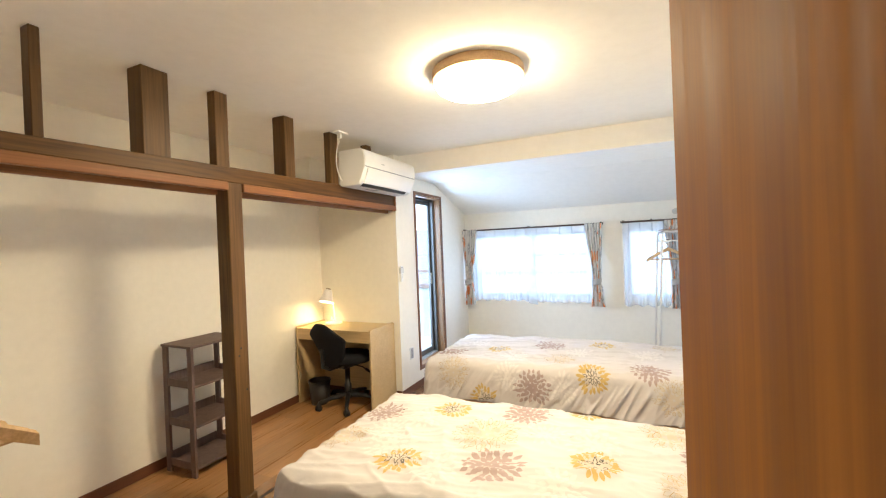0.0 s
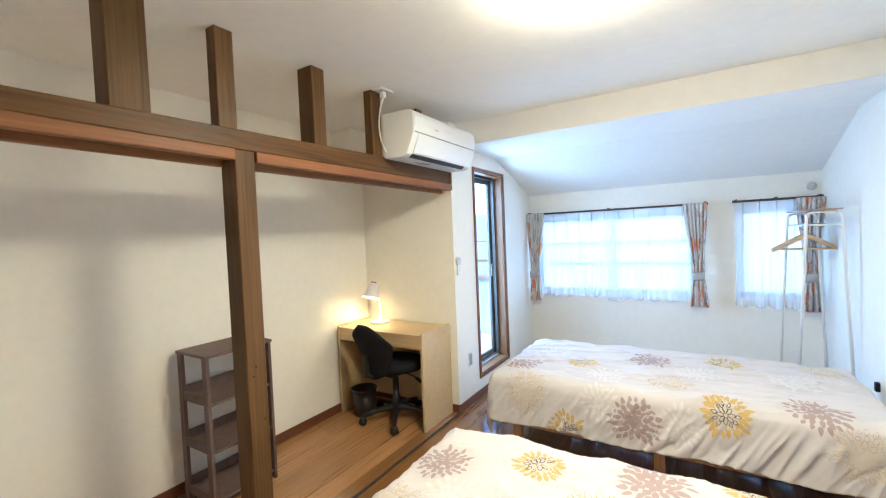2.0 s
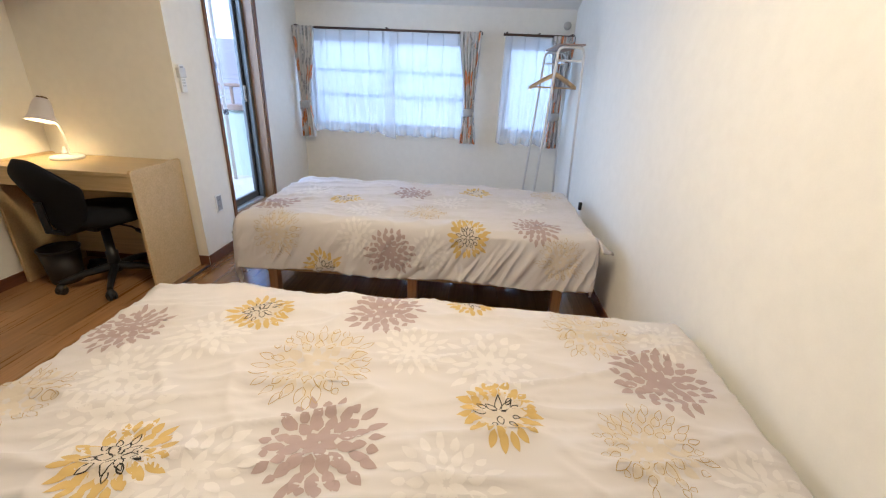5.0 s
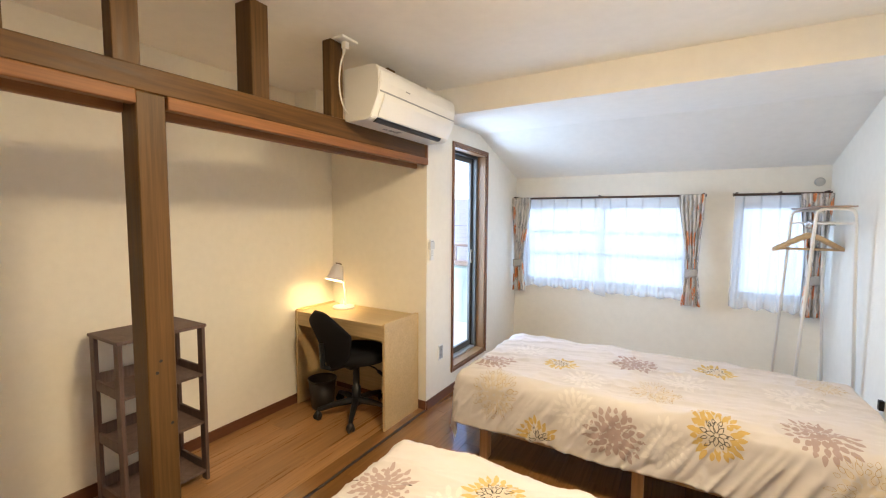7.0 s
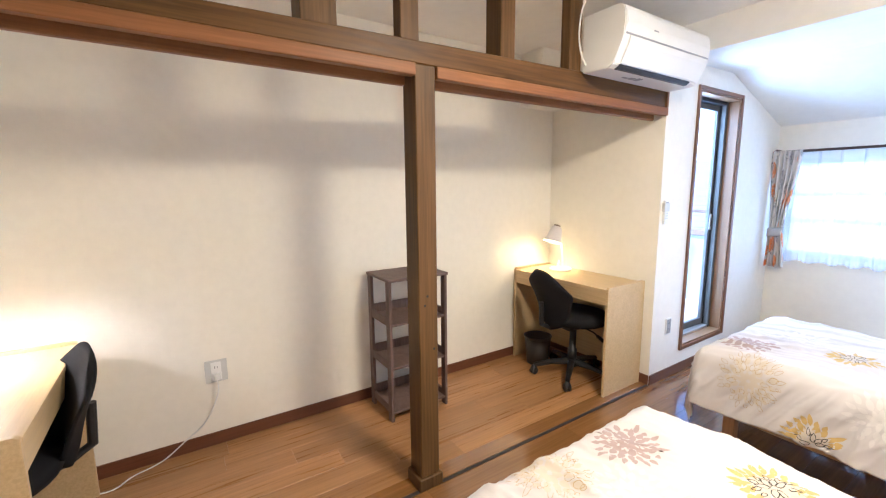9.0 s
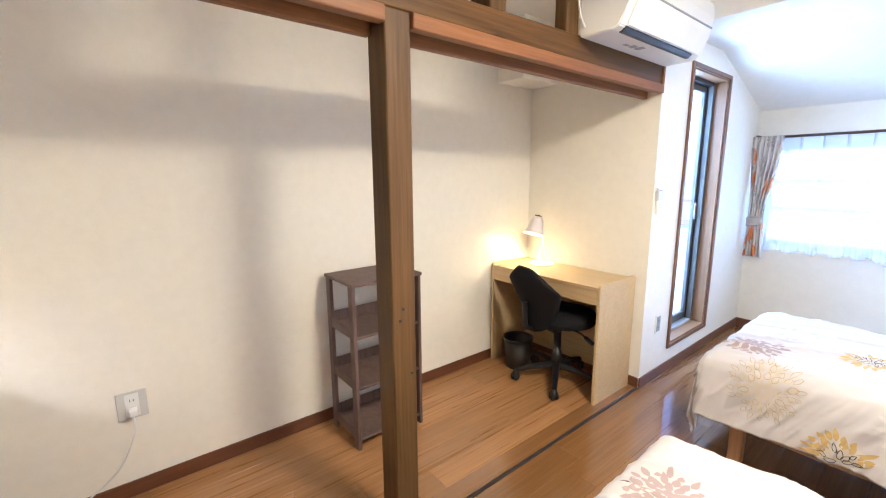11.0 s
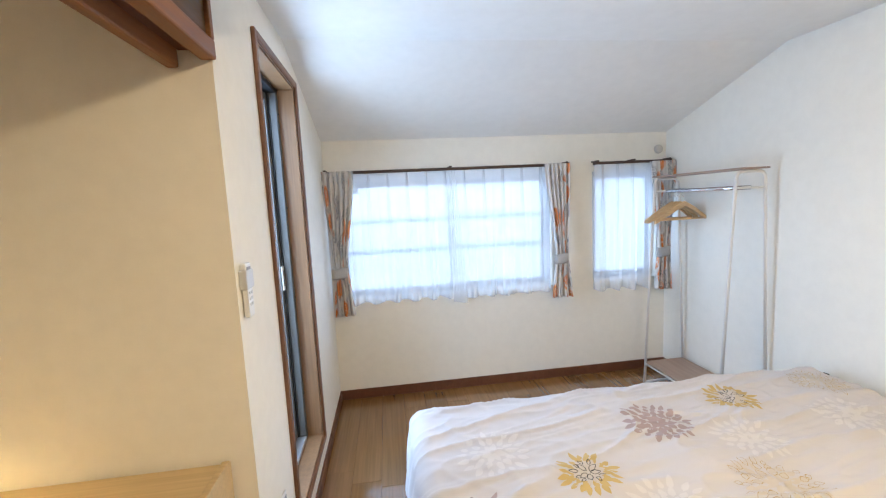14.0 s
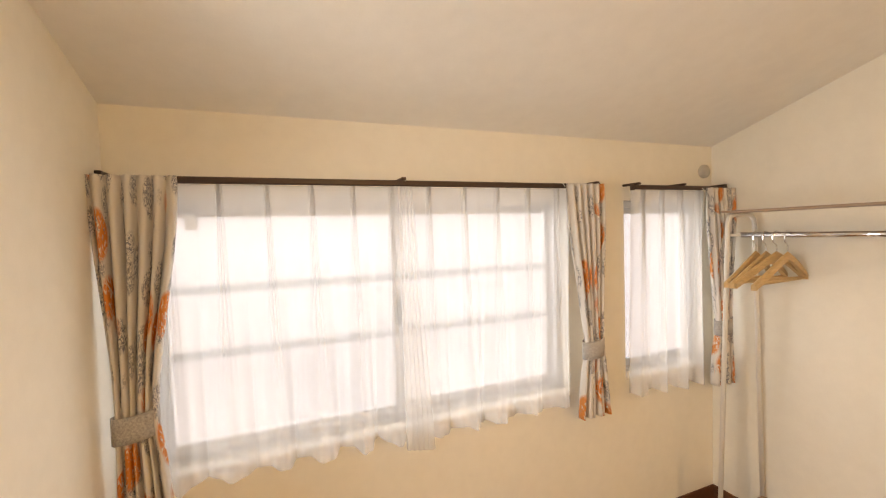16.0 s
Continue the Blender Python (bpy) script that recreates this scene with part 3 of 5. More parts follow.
tag = solid("window_tag", box(0.185, 0.222, NORTH + 0.0675, NORTH + 0.0745, 1.485, 1.535, 0.002), M_WHITE, "small white plastic tag on the window sash", "tag")
lock = thing("sash_lock", (0.88, NORTH + 0.07, 1.15), "grey crescent lock on the sliding window sash", "window lock")
part("lock_plate", box(0.868, 0.892, NORTH + 0.066, NORTH + 0.0745, 1.10, 1.20, 0.002), M_ALU, lock)
part("lock_lever", tube([(0.88, NORTH + 0.062, 1.15), (0.895, NORTH + 0.055, 1.175), (0.90, NORTH + 0.052, 1.21)], 0.006, 8), M_ALU, lock)
grille = thing("window_grille", (0.88, 7.22, 0.7), "grey metal safety rails outside the window", "window grille")
for z in (1.275, 1.045):
    part("rail", box(0.0, 1.75, 7.19, 7.21, z - 0.016, z + 0.016, 0.003), M_ALU, grille)
for x in (0.0, 1.73):
    part("bracket", box(x, x + 0.02, 7.15, 7.21, 0.72, 1.5, 0.002), M_ALU, grille)


# ---- curtains ----
def curtain_pole(x0, x1):
    pole = thing("curtain_rail", ((x0 + x1) / 2, 6.93, 1.63), "slim dark brown curtain rail on the wall", "curtain rail")
    part("rail", box(x0, x1, 6.915, 6.935, 1.617, 1.637, 0.004), M_RAIL, pole)
    for x in (x0 + 0.02, (x0 + x1) / 2, x1 - 0.02):
        part("bracket", box(x - 0.008, x + 0.008, 6.905, 6.9995, 1.637, 1.647, 0.002), M_RAIL, pole)
    for x in (x0, x1):
        part("end_cap", box(x - 0.008, x + 0.002, 6.911, 6.939, 1.613, 1.641, 0.004), M_RAIL, pole)


def drape(x_top, x_tie, x_bot, z_top, z_tie, z_bot, folds, seed):
    """A gathered drape: (centre, width) at the top, the tie and the hem."""
    rng = random.Random(seed)
    ph = [rng.uniform(-0.5, 0.5) for _ in range(folds + 2)]

    def shape(u, v):
        z = z_top + (z_bot - z_top) * v
        vt = (z_top - z_tie) / (z_top - z_bot)
        if v < vt:
            k = v / vt
            k = k * k * (3 - 2 * k)
            c, w = x_top[0] + (x_tie[0] - x_top[0]) * k, x_top[1] + (x_tie[1] - x_top[1]) * k
        else:
            k = ((v - vt) / (1 - vt)) ** 0.8
            c, w = x_tie[0] + (x_bot[0] - x_tie[0]) * k, x_tie[1] + (x_bot[1] - x_tie[1]) * k
        amp = 0.018 * (1 - 0.45 * math.exp(-((v - vt) / 0.1) ** 2)) * (0.55 + 0.45 * min(1, v * 6))
        a = u * folds * 2 * math.pi + ph[int(u * folds)] * 0.6 * v
        x = c + (u - 0.5) * w + 0.006 * math.sin(a * 0.5 + seed) * v
        y = 6.885 + amp * math.sin(a) + 0.006 * math.sin(2 * a + seed) * v - 0.01 * math.exp(-((v - vt) / 0.08) ** 2)
        return Vector((x, y, z)), (u * 0.75 + seed * 0.37, z)
    cur = thing("curtain", (x_tie[0], 6.89, z_bot), "off-white drape printed with orange leaves, tied back", "curtain", "printed drapes")
    body = part("cloth", sheet(folds * 12, 48, shape), M_DRAPE, cur, smooth=True)
    sol = body.modifiers.new("thick", "SOLIDIFY")
    sol.thickness = 0.003
    ring = bmesh.new()
    n, w = 36, x_tie[1] / 2 + 0.008

    def band(u, v):
        a = u * 2 * math.pi
        return Vector((x_tie[0] + w * math.cos(a) * (1 + 0.02 * math.sin(5 * a)), 6.878 + 0.032 * math.sin(a), z_tie + (v - 0.5) * 0.072 + 0.008 * math.cos(a))), (u * 0.5, v * 0.06)
    sheet(n, 3, band, ring)
    tie = part("tieback", ring, M_TIE, cur, "grey flecked fabric tieback", smooth=True)
    tie.modifiers.new("thick", "SOLIDIFY").thickness = 0.004
    for k in range(5):
        x = x_top[0] + (k / 4 - 0.5) * x_top[1] * 0.92
        part("hook", tube([(x, 6.905, z_top - 0.01), (x, 6.918, z_top + 0.004), (x, 6.925, z_top - 0.004)], 0.002, 6), M_OFFWHITE, cur)


def sheer(x0, x1, z_top, z_bot, pleats, seed, bow=0.0, lead=None):
    rng = random.Random(seed)
    ph = [rng.uniform(0, 6.28) for _ in range(4)]

    pitch = (x1 - x0) / pleats
    sway = [rng.uniform(-0.1, 0.1) for _ in range(int(pleats) + 2)]

    def shape(u, v):
        k = min(int(u * pleats), math.ceil(pleats) - 1)
        q = u * pleats - k - 0.5
        a = u * pleats * 2 * math.pi
        open_ = min(1.0, v / 0.75) ** 1.3
        cloth, held = 0.36, 0.07 + 0.29 * open_
        side = 1 if q > 0 else -1
        if abs(q) < cloth / 2:
            w = q / cloth * held
            zig = math.cos(q / cloth * 3 * 2 * math.pi) * 0.011 * (1 - open_) - 0.012 * (1 - open_)
        else:
            w = side * (held / 2 + (abs(q) - cloth / 2) * (1 - held) / (1 - cloth))
            zig = 0.0
        x = x0 + pitch * (k + 0.5 + w + sway[k] * v * (1 - 4 * q * q)) + 0.006 * math.sin(a * 0.5 + ph[0]) * v
        soft = math.cos(2 * math.pi * q) * (0.004 + 0.030 * open_) + 0.010 * open_ * math.cos(6 * math.pi * q + ph[1] + sway[k] * 20)
        y = 6.946 + zig - soft * (0.75 + 0.25 * math.sin(u * 7 + ph[2]))
        z = z_top + (z_bot - z_top) * v + (0.008 * math.sin(a + ph[3]) + bow * math.sin(u * math.pi)) * v
        return Vector((x, y, z)), (u * (x1 - x0) * 1.6, z)
    ob = thing("sheer_curtain", ((x0 + x1) / 2, 6.95, z_bot), "translucent white sheer curtain with a wavy hem", "sheer curtain", "sheer curtains")
    part("cloth", sheet(int(pleats * 36), 30, shape), M_SHEER, ob, smooth=True)
    hem = sheet(int(pleats * 36), 2, lambda u, v: (shape(u, 0.955 + 0.045 * v)[0] + Vector((0, -0.0025, 0)), (u, v)))
    part("hem", hem, M_SHEER, ob, smooth=True)
    head = sheet(int(pleats * 36), 2, lambda u, v: (shape(u, 0.06 * v)[0] + Vector((0, -0.0025, 0)), (u, v)))
    part("heading_tape", head, M_SHEER, ob, smooth=True)
    if lead:
        def gathered(u, v):
            a = u * 5 * 2 * math.pi
            x = lead[0] + (lead[1] - lead[0]) * (u * (0.55 + 0.45 * v) + 0.1 * math.sin(a + 1) * v)
            return Vector((x, 6.925 + (0.006 + 0.016 * v) * math.sin(a) - 0.006 * math.cos(2 * a) * v, z_top + (lead[2] - z_top) * v - 0.02 * u * v)), (u * 0.5, v)
        part("leading_edge", sheet(90, 30, gathered), M_SHEER, ob, "densely gathered leading edge", smooth=True)


curtain_pole(-0.0, 1.74)
curtain_pole(1.935, 2.545)
drape((0.100, 0.205), (0.078, 0.098), (0.082, 0.135), 1.633, 0.955, 0.655, 6, 1)
drape((1.635, 0.19), (1.655, 0.085), (1.655, 0.15), 1.633, 0.955, 0.665, 6, 2)
drape((2.455, 0.19), (2.46, 0.085), (2.46, 0.12), 1.625, 0.955, 0.665, 6, 3)
sheer(0.10, 0.90, 1.617, 0.715, 6, 4)
sheer(0.90, 1.60, 1.617, 0.70, 5, 5, lead=(0.85, 0.95, 0.69))
sheer(1.945, 2.42, 1.617, 0.675, 4, 6)


# ---- beds ----
class Duvet:
    """A quilt over a mattress: (a, b) are cloth lengths along and across the bed, nought at the middle of the top."""

    def __init__(self, cx, cy, length, width, top, seed):
        self.cx, self.cy, self.l, self.w, self.top, self.seed = cx, cy, length / 2, width / 2, top, seed

    @staticmethod
    def fold(a, half, r=0.075):
        """Along, outward and down for a cloth length a over an edge at half."""
        s, a = (1 if a >= 0 else -1), abs(a)
        flat = half - r
        if a <= flat:
            return s * a, 0.0
        arc = r * math.pi / 2
        if a <= flat + arc:
            t = (a - flat) / r
            return s * (flat + r * math.sin(t)), r * (1 - math.cos(t))
        d = a - flat - arc
        return s * (half + 0.10 * d), r + d

    def at(self, a, b):
        x, dx = self.fold(a, self.l)
        y, dy = self.fold(b, self.w)
        down = math.hypot(dx, dy) if dx > 0 and dy > 0 else dx + dy
        if dx > 0.02 and dy > 0.02:
            pull = min(dx, dy) * 0.35
            x -= math.copysign(pull * 0.3, a)
            y -= math.copysign(pull * 0.3, b)
        sd = self.seed * 3.1
        on_top = 1.0 - min(1.0, down / 0.08)
        n1 = noise.noise(Vector((a * 1.7 + sd, b * 2.3, 0.3)))
        n2 = noise.noise(Vector((a * 1.6 + b * 2.0 + sd, b * 8.0 - a * 2.2, 1.7)))
        n3 = noise.noise(Vector((a * 14 + sd, b * 22 + a * 6, 4.1)))
        n6 = noise.noise(Vector((a * 3.1 - b * 5.0 + sd, b * 6.0 + a * 4.0, 8.3)))
        ridge = (1 - abs(n2)) ** 7 + 0.55 * (1 - abs(n6)) ** 6
        n7 = noise.noise(Vector((a * 2.6 + b * 3.0 + sd, b * 19.0 - a * 3.5, 11.0)))
        h = 0.009 * n1 + 0.015 * ridge + 0.006 * (1 - abs(n7)) ** 8 + 0.003 * n3 + 0.012 * (1 - (a / self.l) ** 2) * on_top
        side = min(1.0, down / 0.12)
        lean = noise.noise(Vector((a * 1.3 + sd, 2.2, b * 0.7)))
        n4 = noise.noise(Vector((a * 4.8 - b * (3.2 + 1.6 * lean) + sd, b * 1.2, 2.0)))
        n5 = noise.noise(Vector((a * 15 - b * 9 + sd, b * 3.0, 6.0)))
        wave = 0.026 * ((1 - abs(n4)) ** 2 - 0.55) + (0.006 + 0.016 * max(0.0, min(1.0, 0.5 + 1.6 * n6))) * ((1 - abs(n5)) ** 4 - 0.35)
        wave_e = 0.007 * math.sin(b * 26 + a * 14 + 2.5 * n1 + sd)
        calm = 1.0 - 0.85 * min(1.0, min(dx, dy) / 0.09)
        out_y = math.copysign(side * wave * calm, b) if dy > 0 else 0.0
        out_x = math.copysign(side * wave_e * calm, a) if dx > 0 else 0.0
        return Vector((self.cx + x + out_x, self.cy + y + out_y, self.top - down + h * (0.35 + 0.65 * on_top)))

    def lifted(self, a, b, d):
        p, e = self.at(a, b), 0.004
        n = (self.at(a + e, b) - p).cross(self.at(a, b + e) - p).normalized()
        return p + n * d


def petal_mesh(bm, dv, ca, cb, ang, r0, r1, wide, lift, steps=5, outline=0.0):
    """One printed petal from radius r0 to r1 about (ca, cb), if it lies on the cloth."""
    ca_, sa_ = math.cos(ang), math.sin(ang)
    for r in (r0, r1 + 0.012):
        if not (dv.span[0] < ca + r * ca_ < dv.span[1] and dv.span[2] < cb + r * sa_ < dv.span[3]):
            return

    def place(r, s):
        return dv.lifted(ca + r * ca_ - s * sa_, cb + r * sa_ + s * ca_, lift)

    def half(t):
        return wide * (math.sin(math.pi * min(1, t ** 0.75)) ** 0.8) + 0.0006
    if outline:
        left = [place(r0 + (r1 - r0) * k / steps, half(k / steps)) for k in range(steps + 1)]
        right = [place(r0 + (r1 - r0) * k / steps, -half(k / steps)) for k in range(steps, -1, -1)]
        ring_in = [place(r0 + outline + (r1 - r0 - 2 * outline) * k / steps, max(0, half(k / steps) - outline)) for k in range(steps + 1)]
        ring_in += [place(r0 + outline + (r1 - r0 - 2 * outline) * k / steps, -max(0, half(k / steps) - outline)) for k in range(steps, -1, -1)]
        a = [bm.verts.new(p) for p in left + right]
        b = [bm.verts.new(p) for p in ring_in]
        for i in range(len(a) - 1):
            bm.faces.new((a[i], a[i + 1], b[i + 1], b[i]))
        return
    rows = [[bm.verts.new(place(r0 + (r1 - r0) * k / steps, s * half(k / steps))) for s in (1, 0, -1)] for k in range(steps + 1)]
    for p, q in zip(rows, rows[1:]):
        for c in (0, 1):
            bm.faces.new((p[c], p[c + 1], q[c + 1], q[c]))


def flower(dv, parent, kind, x, y, size, seed):
    rng = random.Random(seed)
    ca, cb = x - dv.cx, y - dv.cy

    def rings(rows, mat, name, lift, outline=0.0, skip=0.0):
        bm = bmesh.new()
        for n, r0, r1, wd in rows:
            ph = rng.uniform(0, 6.28)
            for k in range(n):
                if rng.random() < skip:
                    continue
                j = rng.uniform(0.86, 1.12)
                petal_mesh(bm, dv, ca, cb, ph + 2 * math.pi * (k + rng.uniform(-0.12, 0.12)) / n, r0 * size, r1 * size * j, wd * size * rng.uniform(0.85, 1.1), lift, outline=outline)
        tagged(part(name, bm, mat, parent, smooth=True), kind="stuff")
    if kind == "mauve":
        rings([(7, 0.02, 0.36, 0.105), (12, 0.28, 0.62, 0.105), (17, 0.52, 0.84, 0.092), (21, 0.76, 1.02, 0.078)], M_MAUVE, "mauve_flower", 0.0014)
    elif kind == "ochre":
        rings([(15, 0.40, 0.80, 0.105), (22, 0.64, 1.0, 0.085)], M_OCHRE, "ochre_flower", 0.0014, skip=0.04)
        rings([(8, 0.02, 0.40, 0.12), (13, 0.28, 0.58, 0.09)], M_CREAMF, "flower_heart", 0.0018)
        rings([(8, 0.06, 0.42, 0.09), (11, 0.30, 0.56, 0.065)], M_INK, "ink_line", 0.0022, outline=0.022 * size, skip=0.25)
    elif kind == "line":
        rings([(9, 0.05, 0.36, 0.08), (13, 0.30, 0.58, 0.08), (17, 0.52, 0.80, 0.075)], M_CREAMF, "cream_flower", 0.0012)
        rings([(13, 0.34, 0.62, 0.085), (19, 0.58, 0.84, 0.075), (24, 0.76, 1.0, 0.062)], M_LINE, "line_flower", 0.0018, outline=0.010 * size, skip=0.2)
    else:
        rings([(8, 0.05, 0.40, 0.085), (13, 0.36, 0.70, 0.085), (18, 0.66, 1.0, 0.08)], M_PALE, "pale_flower", 0.0012)


def bed(x0, x1, y0, y1, top, seed, hems, flowers, label):
    """A low pine bed with a mattress; hems are the cloth drops at the west, east, south and north."""
    b = thing("bed", ((x0 + x1) / 2, (y0 + y1) / 2, 0), label, "bed", "pair of single beds")
    i = 0.03
    for xa, xb, ya, yb in ((x0 + i, x1 - i, y0 + i, y0 + i + 0.022), (x0 + i, x1 - i, y1 - i - 0.022, y1 - i), (x0 + i, x0 + i + 0.022, y0 + i + 0.022, y1 - i - 0.022), (x1 - i - 0.022, x1 - i, y0 + i + 0.022, y1 - i - 0.022)):
        part("side_rail", box(xa, xb, ya, yb, 0.195, 0.27, 0.003), M_PINE, b)
    n = 12
    for k in range(n):
        sx = x0 + 0.1 + (x1 - x0 - 0.2) * k / (n - 1)
        part("slat", box(sx - 0.04, sx + 0.04, y0 + i + 0.023, y1 - i - 0.023, 0.252, 0.27), M_PINE, b)
    for lx in (x0 + 0.17, (x0 + x1) / 2, x1 - 0.17):
        for ly in (y0 + 0.09, y1 - 0.09):
            part("leg", box(lx - 0.027, lx + 0.027, ly - 0.027, ly + 0.027, 0.0, 0.2515, 0.003), M_PINEZ, b)
    mat = part("mattress", box(x0 + 0.02, x1 - 0.02, y0 + 0.03, y1 - 0.03, 0.2705, top - 0.05, 0.05, 3), M_MATTRESS, b, smooth=True)
    dv = Duvet((x0 + x1) / 2, (y0 + y1) / 2, x1 - x0, y1 - y0, top, seed)
    q = thing("duvet", ((x0 + x1) / 2, (y0 + y1) / 2, top), "off-white duvet printed with mauve and ochre flowers, spread over the bed", "duvet", "printed duvets")
    west, east, south, north = hems
    r = 0.075
    base_l, base_w = dv.l - r + r * math.pi / 2 - r, dv.w - r + r * math.pi / 2 - r
    a0, a1, b0, b1 = -base_l - west, base_l + east, -base_w - south, base_w + north

    dv.span = (a0 + 0.015, a1 - 0.015, b0 + 0.02, b1 - 0.02)

    def shape(u, v):
        a = a0 + (a1 - a0) * u
        bb = b0 + (b1 - b0) * v
        a += 0.012 * math.sin(v * 17 + seed)
        bb += 0.010 * math.sin(u * 19 + seed) * (1 - v)
        return dv.at(a, bb), (a, bb)
    cov = part("cover", sheet(320, 190, shape), M_DUVET, q, smooth=True)
    sol = cov.modifiers.new("thick", "SOLIDIFY")
    sol.thickness, sol.offset = 0.012, -1
    for k, (kind, fx, fy, size) in enumerate(flowers):
        flower(dv, q, kind, fx, fy, size, seed * 100 + k)
    return b


bed(0.60, 2.53, 3.08, 4.09, 0.51, 1, (0.28, 0.02, 0.27, 0.24), [
    ("mauve", 0.755, 3.75, 0.115), ("ochre", 1.106, 3.876, 0.105), ("mauve", 1.50, 3.94, 0.125), ("line", 1.37, 3.654, 0.16),
    ("ochre", 1.86, 3.536, 0.105), ("mauve", 2.305, 3.729, 0.135), ("line", 2.156, 3.93, 0.14), ("mauve", 1.473, 3.40, 0.135),
    ("ochre", 1.088, 3.315, 0.11), ("line", 0.70, 3.44, 0.13), ("pale", 0.88, 3.56, 0.12), ("pale", 1.02, 3.74, 0.12),
    ("pale", 0.98, 3.42, 0.13), ("line", 2.19, 3.48, 0.13), ("pale", 1.84, 3.72, 0.14), ("pale", 2.42, 3.40, 0.12), ("pale", 1.62, 3.75, 0.11),
    ("pale", 1.25, 3.30, 0.13), ("pale", 1.75, 3.33, 0.12), ("pale", 2.38, 3.92, 0.10), ("mauve", 2.22, 3.22, 0.12), ("ochre", 1.78, 4.06, 0.09)],
    "low pine slatted bed with a white mattress under a printed duvet")
bed(0.45, 2.44, 4.80, 5.76, 0.52, 2, (0.34, 0.16, 0.292, 0.2), [
    ("mauve", 0.60, 5.05, 0.125), ("ochre", 0.985, 5.18, 0.10), ("mauve", 1.375, 5.40, 0.125), ("ochre", 1.775, 5.50, 0.105),
    ("mauve", 1.338, 4.68, 0.135), ("ochre", 1.75, 4.79, 0.115), ("mauve", 2.11, 4.90, 0.125), ("ochre", 0.97, 4.57, 0.11),
    ("line", 0.71, 4.74, 0.14), ("line", 2.24, 4.70, 0.13), ("line", 1.50, 5.02, 0.13), ("pale", 0.72, 5.35, 0.13), ("pale", 1.15, 5.0, 0.12),
    ("pale", 1.62, 5.25, 0.12), ("pale", 2.1, 5.3, 0.13), ("line", 2.25, 5.55, 0.12), ("pale", 1.15, 4.75, 0.11), ("pale", 1.55, 4.70, 0.11)],
    "low pine slatted bed with a white mattress under a printed duvet")


# a loose corner of the far duvet, standing off the bed end
def loose_corner(u, v):
    w = 1 - u
    return Vector((2.44 + 0.085 * u + 0.012 * math.sin(v * 5) * u, 4.86 + (v - 0.5) * 0.22 * w + 0.02 * u, 0.475 - 0.085 * u + 0.03 * math.cos(3 * v - 1.5) * w + 0.03 * u * u)), (u, v)


flap = part("loose_corner", sheet(14, 14, loose_corner), M_DUVET, bpy.data.objects["duvet.001"], smooth=True)
flap.modifiers.new("thick", "SOLIDIFY").thickness = 0.012


# ---- desks, lamps, chairs ----
def desk(x0, x1, y0, y1, front, label):
    """front: -1 where the knee side looks south, +1 north."""
    d = thing("desk", ((x0 + x1) / 2, (y0 + y1) / 2, 0), label, "desk", "pair of desks")
    t, top = 0.018, 0.715

    def panel(x):
        bm = prism([(y0, 0.0), (y1, 0.0), (y1, top + 0.006), (y1 - 0.012, top + 0.014), (y0 + 0.012, top + 0.014), (y0, top + 0.002)], 0, x, x + t)
        bmesh.ops.bevel(bm, geom=bm.edges[:], offset=0.0015, segments=1, affect="EDGES")
        return bm
    part("side_panel", panel(x0), M_DESK, d)
    part("side_panel", panel(x1 - t), M_DESK, d)
    part("tabletop", box(x0 + t, x1 - t, y0, y1 - 0.0, top - 0.02, top, 0.0015), M_DESK, d)
    ya, yb = (y0 + 0.004, y0 + 0.02) if front < 0 else (y1 - 0.02, y1 - 0.004)
    part("apron", box(x0 + t, x1 - t, ya, yb, top - 0.105, top - 0.0205, 0.0015), M_DESK, d)
    ya, yb = (y1 - 0.03, y1 - 0.014) if front < 0 else (y0 + 0.014, y0 + 0.03)
    part("back_panel", box(x0 + t, x1 - t, ya, yb, 0.06, top - 0.0205), M_DESK, d)


desk(-0.905, -0.06, 4.79, 5.188, -1, "pale beech laminate desk against the closet end wall")
desk(-0.80, 0.035, 1.75, 2.185, 1, "pale beech laminate desk at the other closet end")


